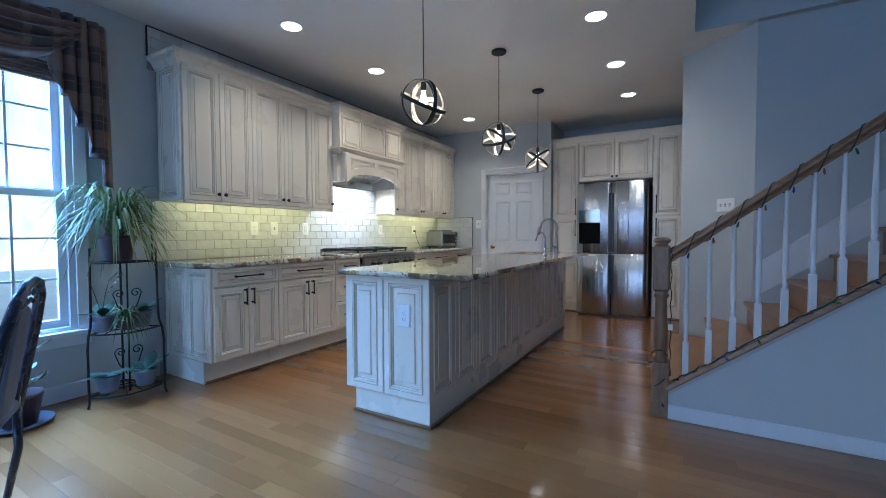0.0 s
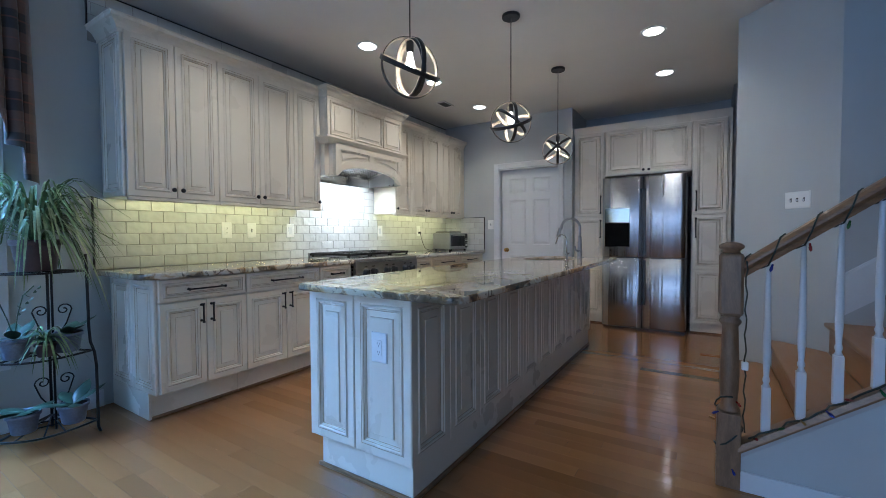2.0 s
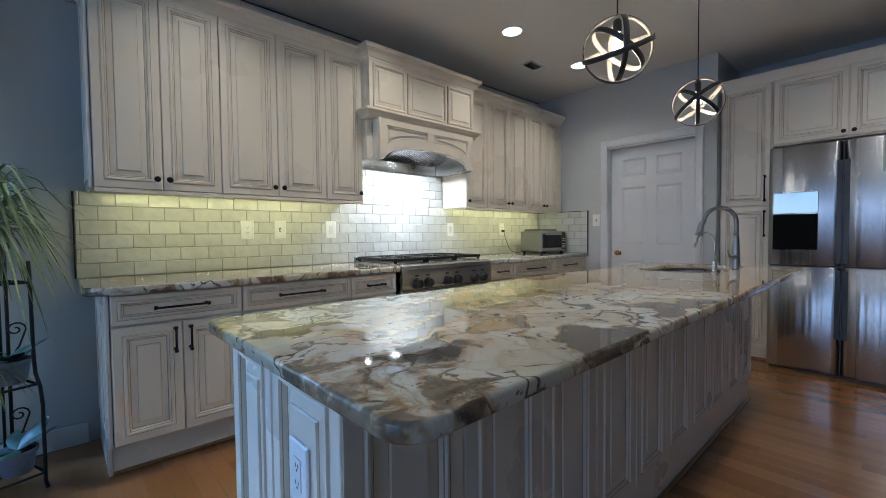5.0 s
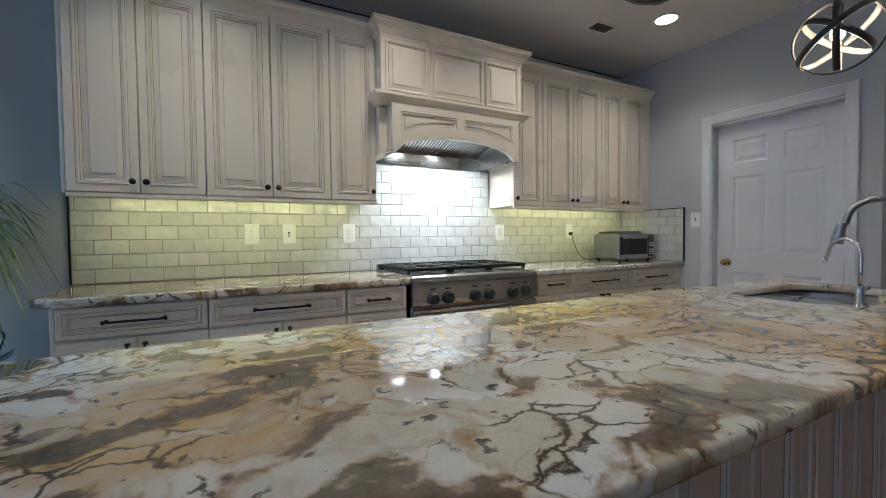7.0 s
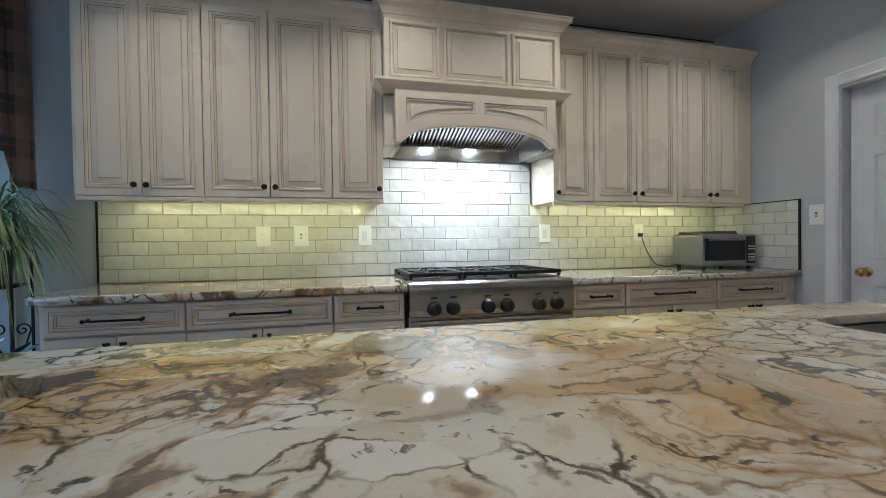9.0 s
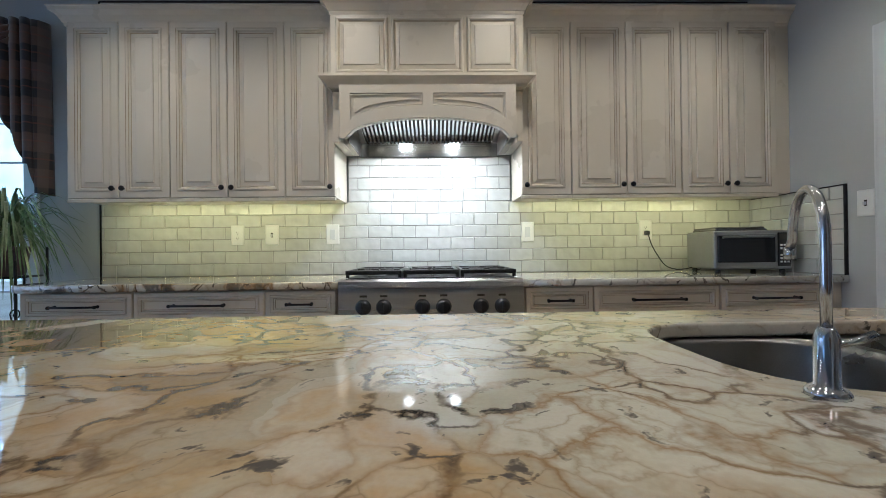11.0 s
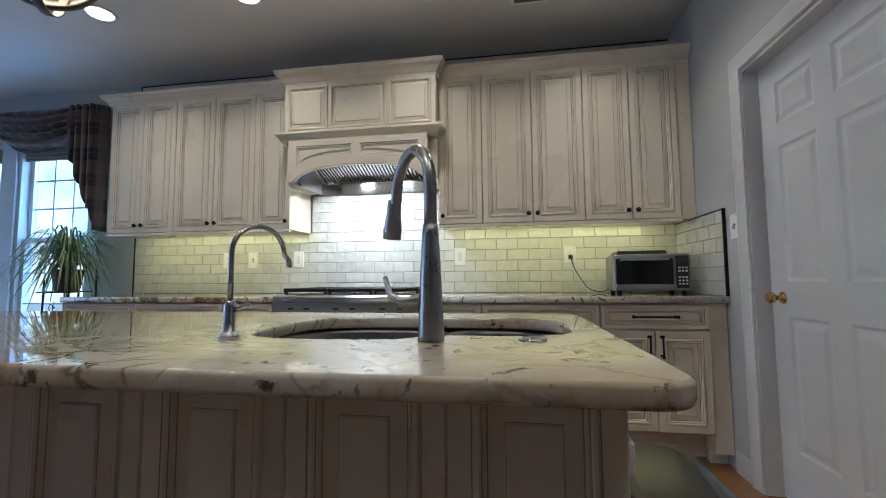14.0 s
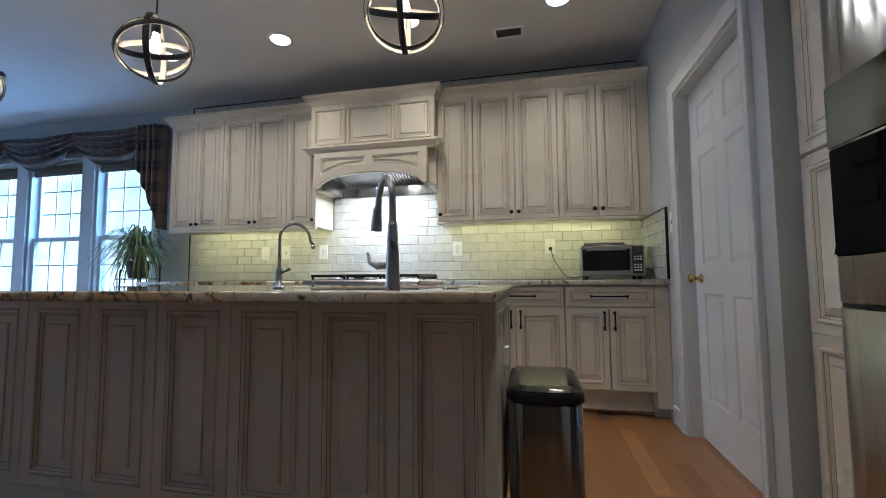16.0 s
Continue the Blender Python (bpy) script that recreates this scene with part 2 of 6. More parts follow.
c = mix(n, l, mix(n, l, 1.0, where(seam(9.0, 0.055, 0.75), sel2.outputs[0], 0.47, 0.54), along(1.0, 0.30, 5.3, 6.0), "MULTIPLY"), c, (0.055, 0.038, 0.022))
c = mix(n, l, mix(n, l, 1.0, where(seam(17.0, 0.10, 0.35), sel1.outputs[0], 0.46, 0.60), along(1.0, 0.15, 4.9, 5.7), "MULTIPLY"), c, (0.27, 0.185, 0.09))
rough_n = noise_tex(n, l, P, 38, 4, 0.6)
bc = ramp(n, l, rough_n.outputs[0], [(0.3, (0.060, 0.041, 0.022)), (0.55, (0.118, 0.082, 0.046)), (0.75, (0.18, 0.132, 0.078))])
blot = noise_tex(n, l, W, 4.2, 4, 0.55)
rim = mix(n, l, 1.0, ramp(n, l, blot.outputs[0], [(0.51, grey(0)), (0.55, grey(0.7)), (0.575, grey(0))]), along(1.0, 0.35, 4.2, 5.3), "MULTIPLY")
c = mix(n, l, rim, c, (0.30, 0.16, 0.05))
c = mix(n, l, mix(n, l, 1.0, ramp(n, l, blot.outputs[0], [(0.545, grey(0)), (0.565, grey(0.88)), (0.63, grey(1))]), along(1.0, 0.10, 4.2, 5.1), "MULTIPLY"), c, bc)
spot = noise_tex(n, l, W, 25.0, 3, 0.5)
c = mix(n, l, ramp(n, l, spot.outputs[0], [(0.625, grey(0)), (0.665, grey(0.7)), (0.71, grey(0.95))]), c, (0.062, 0.05, 0.04))
speck = noise_tex(n, l, P, 160, 2)
c = mix(n, l, 0.2, c, ramp(n, l, speck.outputs[0], [(0.35, grey(0.40)), (0.6, grey(0.55))]), "OVERLAY")
l.new(c, b.inputs["Base Color"])
b.inputs["Roughness"].default_value = 0.03
b.inputs["IOR"].default_value = 1.6
slow = noise_tex(n, l, P, 14, 2)
bump(n, l, slow.outputs[0], 0.03, 0.002, b)

# glass, thin
GLASS, n, l, b = material("window_glass")
b.inputs["Base Color"].default_value = (1, 1, 1, 1)
b.inputs["Roughness"].default_value, b.inputs["IOR"].default_value = 0.0, 1.45
b.inputs["Transmission Weight"].default_value = 1.0

# plaid curtain cloth
PLAID, n, l, b = material("dark_plaid_cloth")
g = n.new("ShaderNodeNewGeometry")
sep = n.new("ShaderNodeSeparateXYZ")
l.new(g.outputs["Position"], sep.inputs[0])


def band(sock, freq, lo, hi):
    m1 = n.new("ShaderNodeMath")
    m1.operation = "MULTIPLY"
    m1.inputs[1].default_value = freq
    l.new(sock, m1.inputs[0])
    m2 = n.new("ShaderNodeMath")
    m2.operation = "FRACT"
    l.new(m1.outputs[0], m2.inputs[0])
    return ramp(n, l, m2.outputs[0], [(lo - 0.02, grey(0)), (lo, grey(1)), (hi, grey(1)), (hi + 0.02, grey(0))])


weave = noise_tex(n, l, g.outputs["Position"], 400, 2)
c = mix(n, l, band(sep.outputs[2], 4.5, 0.3, 0.75), (0.105, 0.062, 0.05), (0.03, 0.022, 0.024))
c = mix(n, l, mix(n, l, 0.55, (0, 0, 0), band(sep.outputs[1], 7.0, 0.35, 0.6)), c, (0.17, 0.115, 0.085))
c = mix(n, l, mix(n, l, 0.5, (0, 0, 0), band(sep.outputs[2], 9.0, 0.1, 0.16)), c, (0.20, 0.07, 0.05))
l.new(mix(n, l, 0.5, c, ramp(n, l, weave.outputs[0], [(0.3, grey(0.4)), (0.7, grey(0.6))]), "OVERLAY"), b.inputs["Base Color"])
b.inputs["Roughness"].default_value = 0.75
b.inputs["Sheen Weight"].default_value = 0.3
bump(n, l, weave.outputs[0], 0.3, 0.001, b)

LEAF = surface("green_leaf", (0.115, 0.19, 0.075), 0.4, vary=0.45, scale=14, grain=90, relief=0.1)
LEAFP = surface("pale_striped_leaf", (0.27, 0.34, 0.17), 0.4, vary=0.35, scale=14, grain=90, relief=0.1)
LEAFD = surface("dark_leaf", (0.032, 0.072, 0.045), 0.35, vary=0.35, scale=14, grain=90, relief=0.1)
POTM = surface("dark_plum_pot", (0.06, 0.035, 0.042), 0.4, vary=0.2, scale=12)
POTB = surface("slate_blue_pot", (0.16, 0.19, 0.26), 0.45, vary=0.25, scale=14)
SOIL = surface("potting_soil", (0.03, 0.022, 0.016), 0.95, vary=0.4, scale=60, grain=200, relief=0.6, dist=0.004)

# ---------------- mesh helpers ----------------


def obj(name, bm, mats, parent=None, label="", m=None):
    me = bpy.data.meshes.new(name)
    bmesh.ops.recalc_face_normals(bm, faces=bm.faces)
    bm.to_mesh(me)
    bm.free()
    for x in (mats if isinstance(mats, (list, tuple)) else [mats]):
        me.materials.append(x)
    ob = new(name, me)
    if parent:
        ob.parent = parent
    if m is not None:
        ob.matrix_basis = m
    if label:
        ob["label"] = label
    return ob


part = obj


def part_at(name, bm, mats, parent, m=None, label=""):
    return obj(name, bm, mats, parent, label, m)


def thing(name, m, label, category, group="", kind=""):
    ob = new(name)
    ob.empty_display_size = 0.1
    ob.matrix_world = m
    return tagged(ob, label, category, group, kind)


def box(bm, x0, x1, y0, y1, z0, z1, bevel=0.0, seg=2, mat=0):
    r = bmesh.ops.create_cube(bm, size=1)
    vs = r["verts"]
    for v in vs:
        v.co = Vector(((x0 + x1) / 2 + v.co.x * (x1 - x0), (y0 + y1) / 2 + v.co.y * (y1 - y0), (z0 + z1) / 2 + v.co.z * (z1 - z0)))
    fs = {f for v in vs for f in v.link_faces}
    for f in fs:
        f.material_index = mat
    if bevel:
        es = {e for v in vs for e in v.link_edges}
        bmesh.ops.bevel(bm, geom=list(es), offset=bevel, segments=seg, affect="EDGES", profile=0.5)
    return bm


def boxes(*bs, bevel=0.0):
    bm = bmesh.new()
    for q in bs:
        box(bm, *q, bevel=bevel)
    return bm


def rings(bm, loops, mat=0, close_first=True, close_last=True, smooth=False, mats=None):
    """Skin of closed loops of points, one after the other."""
    vs = [[bm.verts.new(p) for p in lp] for lp in loops]
    k = len(vs[0])
    for i in range(len(vs) - 1):
        for j in range(k):
            f = bm.faces.new((vs[i][j], vs[i][(j + 1) % k], vs[i + 1][(j + 1) % k], vs[i + 1][j]))
            f.material_index = mats[i] if mats else mat
            f.smooth = smooth
    if close_first:
        bm.faces.new(vs[0][::-1]).material_index = mat
    if close_last:
        bm.faces.new(vs[-1]).material_index = mat
    return vs


def turned(bm, profile, seg=20, centre=(0, 0, 0), mat=0, smooth=True):
    """Lathe of (radius, z) about a vertical axis."""
    cx, cy, cz = centre
    loops = [[(cx + r * math.cos(2 * math.pi * k / seg), cy + r * math.sin(2 * math.pi * k / seg), cz + z) for k in range(seg)] for r, z in profile]
    rings(bm, loops, mat, smooth=smooth)
    return bm


def tube(bm, pts, radius, seg=8, mat=0, closed=False):
    """Round bar along points; radius is a number or one for each point."""
    pts = [Vector(p) for p in pts]
    rad = radius if isinstance(radius, (list, tuple)) else [radius] * len(pts)
    loops = []
    ref = Vector((0, 0, 1))
    t0 = (pts[1] - pts[0]).normalized()
    if abs(t0.dot(ref)) > 0.9:
        ref = Vector((1, 0, 0))
    for i, p in enumerate(pts):
        t = (pts[min(i + 1, len(pts) - 1)] - pts[max(i - 1, 0)]).normalized()
        a = t.cross(ref).normalized()
        c2 = a.cross(t).normalized()
        ref = c2
        loops.append([p + rad[i] * (a * math.cos(2 * math.pi * k / seg) + c2 * math.sin(2 * math.pi * k / seg)) for k in range(seg)])
    rings(bm, loops, mat, smooth=True)
    return bm


def rounded(x0, x1, y0, y1, r, seg=6):
    out = []
    for cx, cy, a0 in ((x1 - r, y1 - r, 0), (x0 + r, y1 - r, 90), (x0 + r, y0 + r, 180), (x1 - r, y0 + r, 270)):
        for k in range(seg + 1):
            a = radians(a0 + 90 * k / seg)
            out.append((cx + r * math.cos(a), cy + r * math.sin(a)))
    return out


def slab(name, outline, holes, z0, z1, bevel, mats, parent=None, label="", m=None):
    """A flat slab with holes from 2D outlines, its edges rounded."""
    cu = bpy.data.curves.new(name, "CURVE")
    cu.dimensions, cu.fill_mode = "2D", "BOTH"
    cu.extrude, cu.bevel_depth, cu.bevel_resolution = (z1 - z0) / 2 - bevel, bevel, 2
    cu.offset = -bevel
    for lp in (outline, *holes):
        sp = cu.splines.new("POLY")
        sp.points.add(len(lp) - 1)
        for q, p in zip(sp.points, lp):
            q.co = (p[0], p[1], 0, 1)
        sp.use_cyclic_u = True
    tmp = bpy.data.objects.new(name + "_outline", cu)
    me = bpy.data.meshes.new_from_object(tmp)
    bpy.data.objects.remove(tmp)
    bpy.data.curves.remove(cu)
    me.name = name
    me.materials.clear()
    me.materials.append(mats)
    for v in me.vertices:
        v.co.z += (z0 + z1) / 2
    ob = new(name, me)
    if parent:
        ob.parent = parent
    if m is not None:
        ob.matrix_basis = m
    if label:
        ob["label"] = label
    return ob


def panel(w, h, t, profile, open_back=False):
    """A framed panel in its own space: x across, z up, front at +y. profile: (inset, depth, material)."""
    bm = bmesh.new()
    loops, mats = [], []
    for ins, d, mi in [(0, -t, 0)] + profile:
        x, z0, z1 = w / 2 - ins, ins, h - ins
        loops.append([(-x, d, z0), (x, d, z0), (x, d, z1), (-x, d, z1)])
        mats.append(mi)
    rings(bm, loops, 0, True, True, mats=mats[1:] + [0])
    return bm


def door_profile(frame_w=0.060, raised=0.024):
    """Flat stile, applied bead, cove, sloping border and a raised field; glaze lies in the creases."""
    f, q = frame_w, frame_w + 0.006 + raised
    return [(0.0, -0.004, 0), (0.004, 0.0, 0), (f - 0.023, 0.0, 0), (f - 0.0215, -0.0022, 1), (f - 0.0195, -0.0005, 0), (f - 0.016, 0.0045, 0), (f - 0.010, 0.0045, 0),
            (f - 0.006, 0.0, 0), (f - 0.0045, -0.0022, 1), (f - 0.002, -0.001, 0), (f + 0.003, -0.0095, 0), (f + 0.0055, -0.0105, 1), (q, -0.0065, 0), (q + 0.0012, -0.0055, 1), (q + 0.004, -0.0012, 0)]


def drawer_profile():
    return [(0.0, -0.004, 0), (0.004, 0.0, 0), (0.022, 0.0, 0), (0.0235, -0.0022, 1), (0.0255, 0.0, 0), (0.029, 0.0045, 0), (0.034, 0.0045, 0), (0.038, -0.001, 0),
            (0.0395, -0.0025, 1), (0.0415, -0.002, 0), (0.045, -0.0095, 0), (0.047, -0.010, 1), (0.050, -0.010, 0)]


def cab_door(parent, cx, z0, w, h, m_y, name="door", prof=None):
    return part_at(name, panel(w - 0.004, h, 0.02, prof or door_profile()), [PAINT, GLAZE], parent, pose(cx, m_y, z0))


def knob(parent, x, z):
    bm = bmesh.new()
    turned(bm, [(0.006, 0), (0.005, 0.010), (0.008, 0.014), (0.0145, 0.018), (0.0155, 0.023), (0.011, 0.029), (0.003, 0.031)], 14)
    return part_at("knob", bm, BLACK, parent, pose(x, 0, z, -90, 0, 0), "dark bronze knob")


def bar_handle(parent, x, z, length, upright=False):
    bm = bmesh.new()
    h = length / 2
    tube(bm, [(-h - 0.008, 0.03, 0), (0, 0.03, 0), (h + 0.008, 0.03, 0)], 0.0055, 8)
    for s in (-1, 1):
        tube(bm, [(s * h, 0, 0), (s * h, 0.004, 0), (s * h, 0.03, 0)], [0.009, 0.006, 0.006], 8)
        tube(bm, [(s * (h + 0.002), 0.03, 0), (s * (h + 0.012), 0.03, 0)], 0.0085, 8)
    return part_at("handle", bm, BLACK, parent, pose(x, 0, z, 0, 90 if upright else 0, 0), "dark bronze bar handle")


FX, FY, FMY = -90, 0, 180     # turns for fronts facing +x, +y, -y

# ---------------- structure ----------------


def wall(name, label, *bs):
    ob = obj(name, boxes(*bs), WALLP)
    return tagged(ob, label, "wall", kind="structure")


WINS = [(1.80, 2.60), (0.84, 1.64), (-0.12, 0.68)]
WZ0, WZ1 = 0.49, 2.30
EX, SY = 3.0, -2.6
segs = [(-3.93, WALL_X, SY, 8.1, 0, WZ0), (-3.93, WALL_X, SY, 8.1, WZ1, CEIL)]
ys = [SY] + [v for a, c in sorted(WINS) for v in (a, c)] + [8.1]
for a, c in zip(ys[0::2], ys[1::2]):
    segs.append((-3.93, WALL_X, a, c, WZ0, WZ1))
wall_range = wall("wall_west", "pale painted kitchen wall with three windows", *segs)
wall_door = wall("wall_north", "pale painted wall round the pantry door", (-3.78, -2.9, DOOR_Y, 7.48, 0, CEIL), (-2.055, -1.885, DOOR_Y, 7.48, 0, CEIL), (-2.9, -2.055, DOOR_Y, 7.48, 2.05, CEIL))
wall("wall_north_recess", "painted wall behind the tall cabinets", (-1.885, 0.4, 8.06, 8.15, 0, CEIL), (-1.985, -1.885, 7.48, 8.15, 0, CEIL), (-3.78, -1.985, 8.06, 8.15, 0, CEIL))
wall("wall_south", "painted wall with a wide patio opening", (-3.93, -3.3, SY - 0.12, SY, 0, CEIL), (1.0, EX, SY - 0.12, SY, 0, CEIL - 0.001), (-3.3, 1.0, SY - 0.12, SY, 2.3, CEIL), (-3.3, 1.0, SY - 0.12, SY, 0, 0.25))
wall("wall_south_upper", "painted upper wall with a high window opening", (-0.28, 0.4, SY - 0.12, SY, CEIL, 5.4), (2.4, EX, SY - 0.12, SY, CEIL, 5.4), (0.4, 2.4, SY - 0.12, SY, 4.5, 5.4), (0.4, 2.4, SY - 0.12, SY, CEIL, 2.95))
wall("wall_east", "painted wall at the far side of the stairs", (EX, EX + 0.12, SY - 0.12, 8.15, 0, 5.4))


def prism(pts, z0, z1):
    bm = bmesh.new()
    rings(bm, [[(x, y, z0) for x, y in pts], [(x, y, z1) for x, y in pts]])
    return bm


tagged(obj("wall_stair", prism([(-0.25, 5.86), (0.244, 5.42), (EX, 5.42), (EX, 5.50), (0.29, 5.50), (-0.17, 5.93)], 0, CEIL), WALLP), "pale painted stair wall with an angled corner", "wall", kind="structure")
tagged(obj("wall_stair_upper", boxes((-0.17, EX, 5.36, 5.50, CEIL + 0.001, 5.4), (-0.28, -0.17, SY, 5.50, CEIL + 0.141, 5.4)), WALLP), "painted upper walls of the stairwell", "wall", kind="structure")
tagged(obj("wall_pantry_end", prism([(-0.215, 7.45), (-0.215, 7.50), (-0.02, 7.22), (0.5, 6.95), (EX, 6.95), (EX, 7.05), (0.55, 7.05), (0.06, 7.30), (-0.10, 8.10), (-0.215, 8.10)], 0, CEIL), WALLP), "short painted wall beside the tall cabinet", "wall", kind="structure")
# ceiling with the stairwell opening
cb = boxes((-3.93, -0.17, SY - 0.12, 8.15, CEIL, CEIL + 0.14), (-0.17, EX + 0.12, 5.45, 8.15, CEIL + 0.0005, CEIL + 0.14), (-0.17, 0.244, 5.362, 5.45, CEIL, CEIL + 0.0015), (-0.28, EX + 0.12, SY - 0.12, 5.5, 5.4, 5.5))
tagged(obj("ceiling", cb, CEILP), "flat painted ceiling open above the stairs", "ceiling", kind="structure")
floor_ob = tagged(obj("floor", boxes((-3.93, EX + 0.12, SY - 0.12, 8.15, -0.2, FL - 0.0022)), SEAM), "glossy oak strip floor", "floor", kind="structure")

# baseboards
def baseboard(name, x0, x1, y0, y1, h=0.11):
    bm = bmesh.new()
    box(bm, x0, x1, y0, y1, FL, FL + h, 0.004)
    return tagged(obj(name, bm, WHITE), "white painted baseboard", "baseboard", kind="structure")


baseboard("baseboard_west", WALL_X, WALL_X + 0.015, SY, 3.10)
baseboard("baseboard_north", -3.12, -2.967, DOOR_Y - 0.015, DOOR_Y)
baseboard("baseboard_stair", -0.295, EX, 4.197, 4.211, 0.085)
bm = bmesh.new()
rings(bm, [[(-0.23, 7.452, z), (-0.015, 7.195, z), (-0.03, 7.215, z), (-0.216, 7.47, z)] for z in (FL, FL + 0.12)])
tagged(obj("baseboard_pantry", bm, WHITE), "white painted baseboard", "baseboard", kind="structure")
bm = bmesh.new()
rings(bm, [[(-0.262, 5.856, z), (-0.20, 5.796, z), (-0.19, 5.811, z), (-0.245, 5.866, z)] for z in (FL, FL + 0.11)])
tagged(obj("baseboard_corner", bm, WHITE), "white painted baseboard at the angled corner", "baseboard", kind="structure")

# ---------------- upper cabinets ----------------
UF = -3.44            # door faces
UB0, UB1 = 1.40, 2.415


def upper_unit(y0, y1, doors, knobs, label):
    u = thing("upper_cabinet", pose(UF, (y0 + y1) / 2, 0, 0, 0, FX), label, "cabinet", "upper cabinets")
    w = y1 - y0
    d = UF - TILE_X - 0.004
    bm = bmesh.new()
    box(bm, -w / 2 + 0.001, w / 2 - 0.001, -d, -0.0215, UB0 - 0.004, UB1 + 0.004, 0.0015, 1)
    part("body", bm, PAINT, u)
    dw = w / doors
    for k in range(doors):
        cx = -w / 2 + dw * (k + 0.5)
        dd = cab_door(u, cx, UB0, dw, UB1 - UB0, 0)
        kx = knobs[k] * (dw / 2 - 0.028)
        knob(dd, kx, 0.055)
    bm = bmesh.new()
    box(bm, -w / 2, w / 2, -0.020, 0.006, UB0 - 0.024, UB0 - 0.004, 0.004, 2)
    part("light_rail", bm, PAINT, u)
    return u


# local x runs towards -y, so the first door is the one nearest the door wall
UPPERS = [(3.143, 3.718, 2), (3.718, 4.375, 2), (4.375, 4.664, 1), (5.745, 6.039, 1), (6.039, 6.694, 2), (6.694, 7.267, 2)]
for y0, y1, k in UPPERS:
    kn = (1, -1) if k == 2 else ((-1,) if y0 < 5 else (1,))
    upper_unit(y0, y1, k, kn, "cream glazed %s wall cabinet above the tiles" % ("two-door" if k == 2 else "narrow single-door"))
# end panel and filler
ep = thing("cabinet_end_panel", pose(-3.61, 3.142, UB0 - 0.004, 0, 0, FMY), "cream glazed raised end panel of the wall cabinets", "panel")
part_at("panel", panel(0.305, UB1 - UB0 + 0.006, 0.016, door_profile(0.056, 0.022)), [PAINT, GLAZE], ep, pose(0, 0.018, 0))
fl = thing("cabinet_filler", pose(0, 0, 0), "cream filler strip beside the corner wall", "panel")
part("strip", boxes((-3.765, -3.455, 7.268, 7.353, UB0 - 0.004, UB1 + 0.004), bevel=0.002), PAINT, fl)

CROWN = [(0.0, 0.0), (0.006, 0.0), (0.008, 0.016), (0.014, 0.02), (0.018, 0.03), (0.030, 0.050), (0.048, 0.064), (0.056, 0.068), (0.058, 0.085), (0.064, 0.088), (0.064, 0.094), (0.0, 0.094)]


for y0, y1 in ((3.20, 4.62), (5.79, 7.20)):
    lb = thing("light_bar", pose(0, 0, 0), "glowing slim light bar under the wall cabinets", "lamp")
    bm = bmesh.new()
    box(bm, -3.522, -3.466, y0 - 0.02, y1 + 0.02, 1.3915, 1.3957, 0.001, 1)
    part("housing", bm, PLATE, lb)
    bm = bmesh.new()
    box(bm, -3.512, -3.476, y0, y1, 1.3885, 1.3913)
    part("diffuser", bm, STRIPLAMP, lb, "glowing diffuser")


def crown(name, path, z, label, closed=False):
    """Crown moulding along a plan path; it grows to the right of the way."""
    th = thing(name, pose(0, 0, 0), label, "moulding")
    pts = [Vector(p) for p in path]
    loops = []
    for i, p in enumerate(pts):
        ds = []
        if i > 0:
            ds.append((pts[i] - pts[i - 1]).normalized())
        if i < len(pts) - 1:
            ds.append((pts[i + 1] - pts[i]).normalized())
        ns = [Vector((d.y, -d.x)) for d in ds]
        nn = sum(ns, Vector((0, 0)))
        nn = nn / nn.length_squared * len(ns) if len(ns) == 1 else nn / (nn.length_squared / 2)
        loops.append([(p.x + nn.x * o, p.y + nn.y * o, z + h) for o, h in CROWN])
    bm = bmesh.new()
    rings(bm, loops, 0)
    part("moulding", bm, PAINT, th)
    return th


HF = -3.34            # hood cabinet front
ZC = 2.395
crown("crown_moulding", [(WALL_X + 0.004, 3.124), (UF - 0.018, 3.124), (UF - 0.018, 4.655)], ZC, "cream crown moulding on the wall cabinets")
crown("crown_moulding", [(UF - 0.018, 5.755), (UF - 0.018, 7.35)], ZC, "cream crown moulding on the wall cabinets")
crown("crown_moulding", [(UF - 0.03, 4.668), (HF - 0.004, 4.668), (HF - 0.004, 5.741), (UF - 0.03, 5.741)], ZC + 0.004, "cream crown moulding on the hood cabinet")

# ---------------- range hood ----------------
hd = thing("range_hood", pose(HF, 5.2045, 0, 0, 0, FX), "cream mantel range hood with arched valance and steel insert", "range hood")
W2 = 0.5405
bm = bmesh.new()
box(bm, -W2, W2, -0.40, -0.0205, 2.05, 2.42, 0.002, 1)
part("body", bm, PAINT, hd)
bm = bmesh.new()
box(bm, -W2 + 0.001, W2 - 0.001, -0.02, 0.0, 2.05, 2.40, 0.002, 1)
part("face_frame", bm, PAINT, hd)
for cx, w in ((-0.365, 0.29), (0.0, 0.40), (0.365, 0.29)):
    part_at("raised_panel", panel(w, 0.31, 0.01, [(0, -0.002, 1), (0.002, 0.002, 0), (0.006, 0.006, 0), (0.012, 0.006, 0), (0.017, -0.001, 0), (0.019, -0.003, 1), (0.022, -0.006, 0), (0.024, -0.007, 1), (0.044, -0.002, 0), (0.0455, -0.001, 1), (0.048, 0.003, 0)]), [PAINT, GLAZE], hd, pose(cx, 0.009, 2.07))
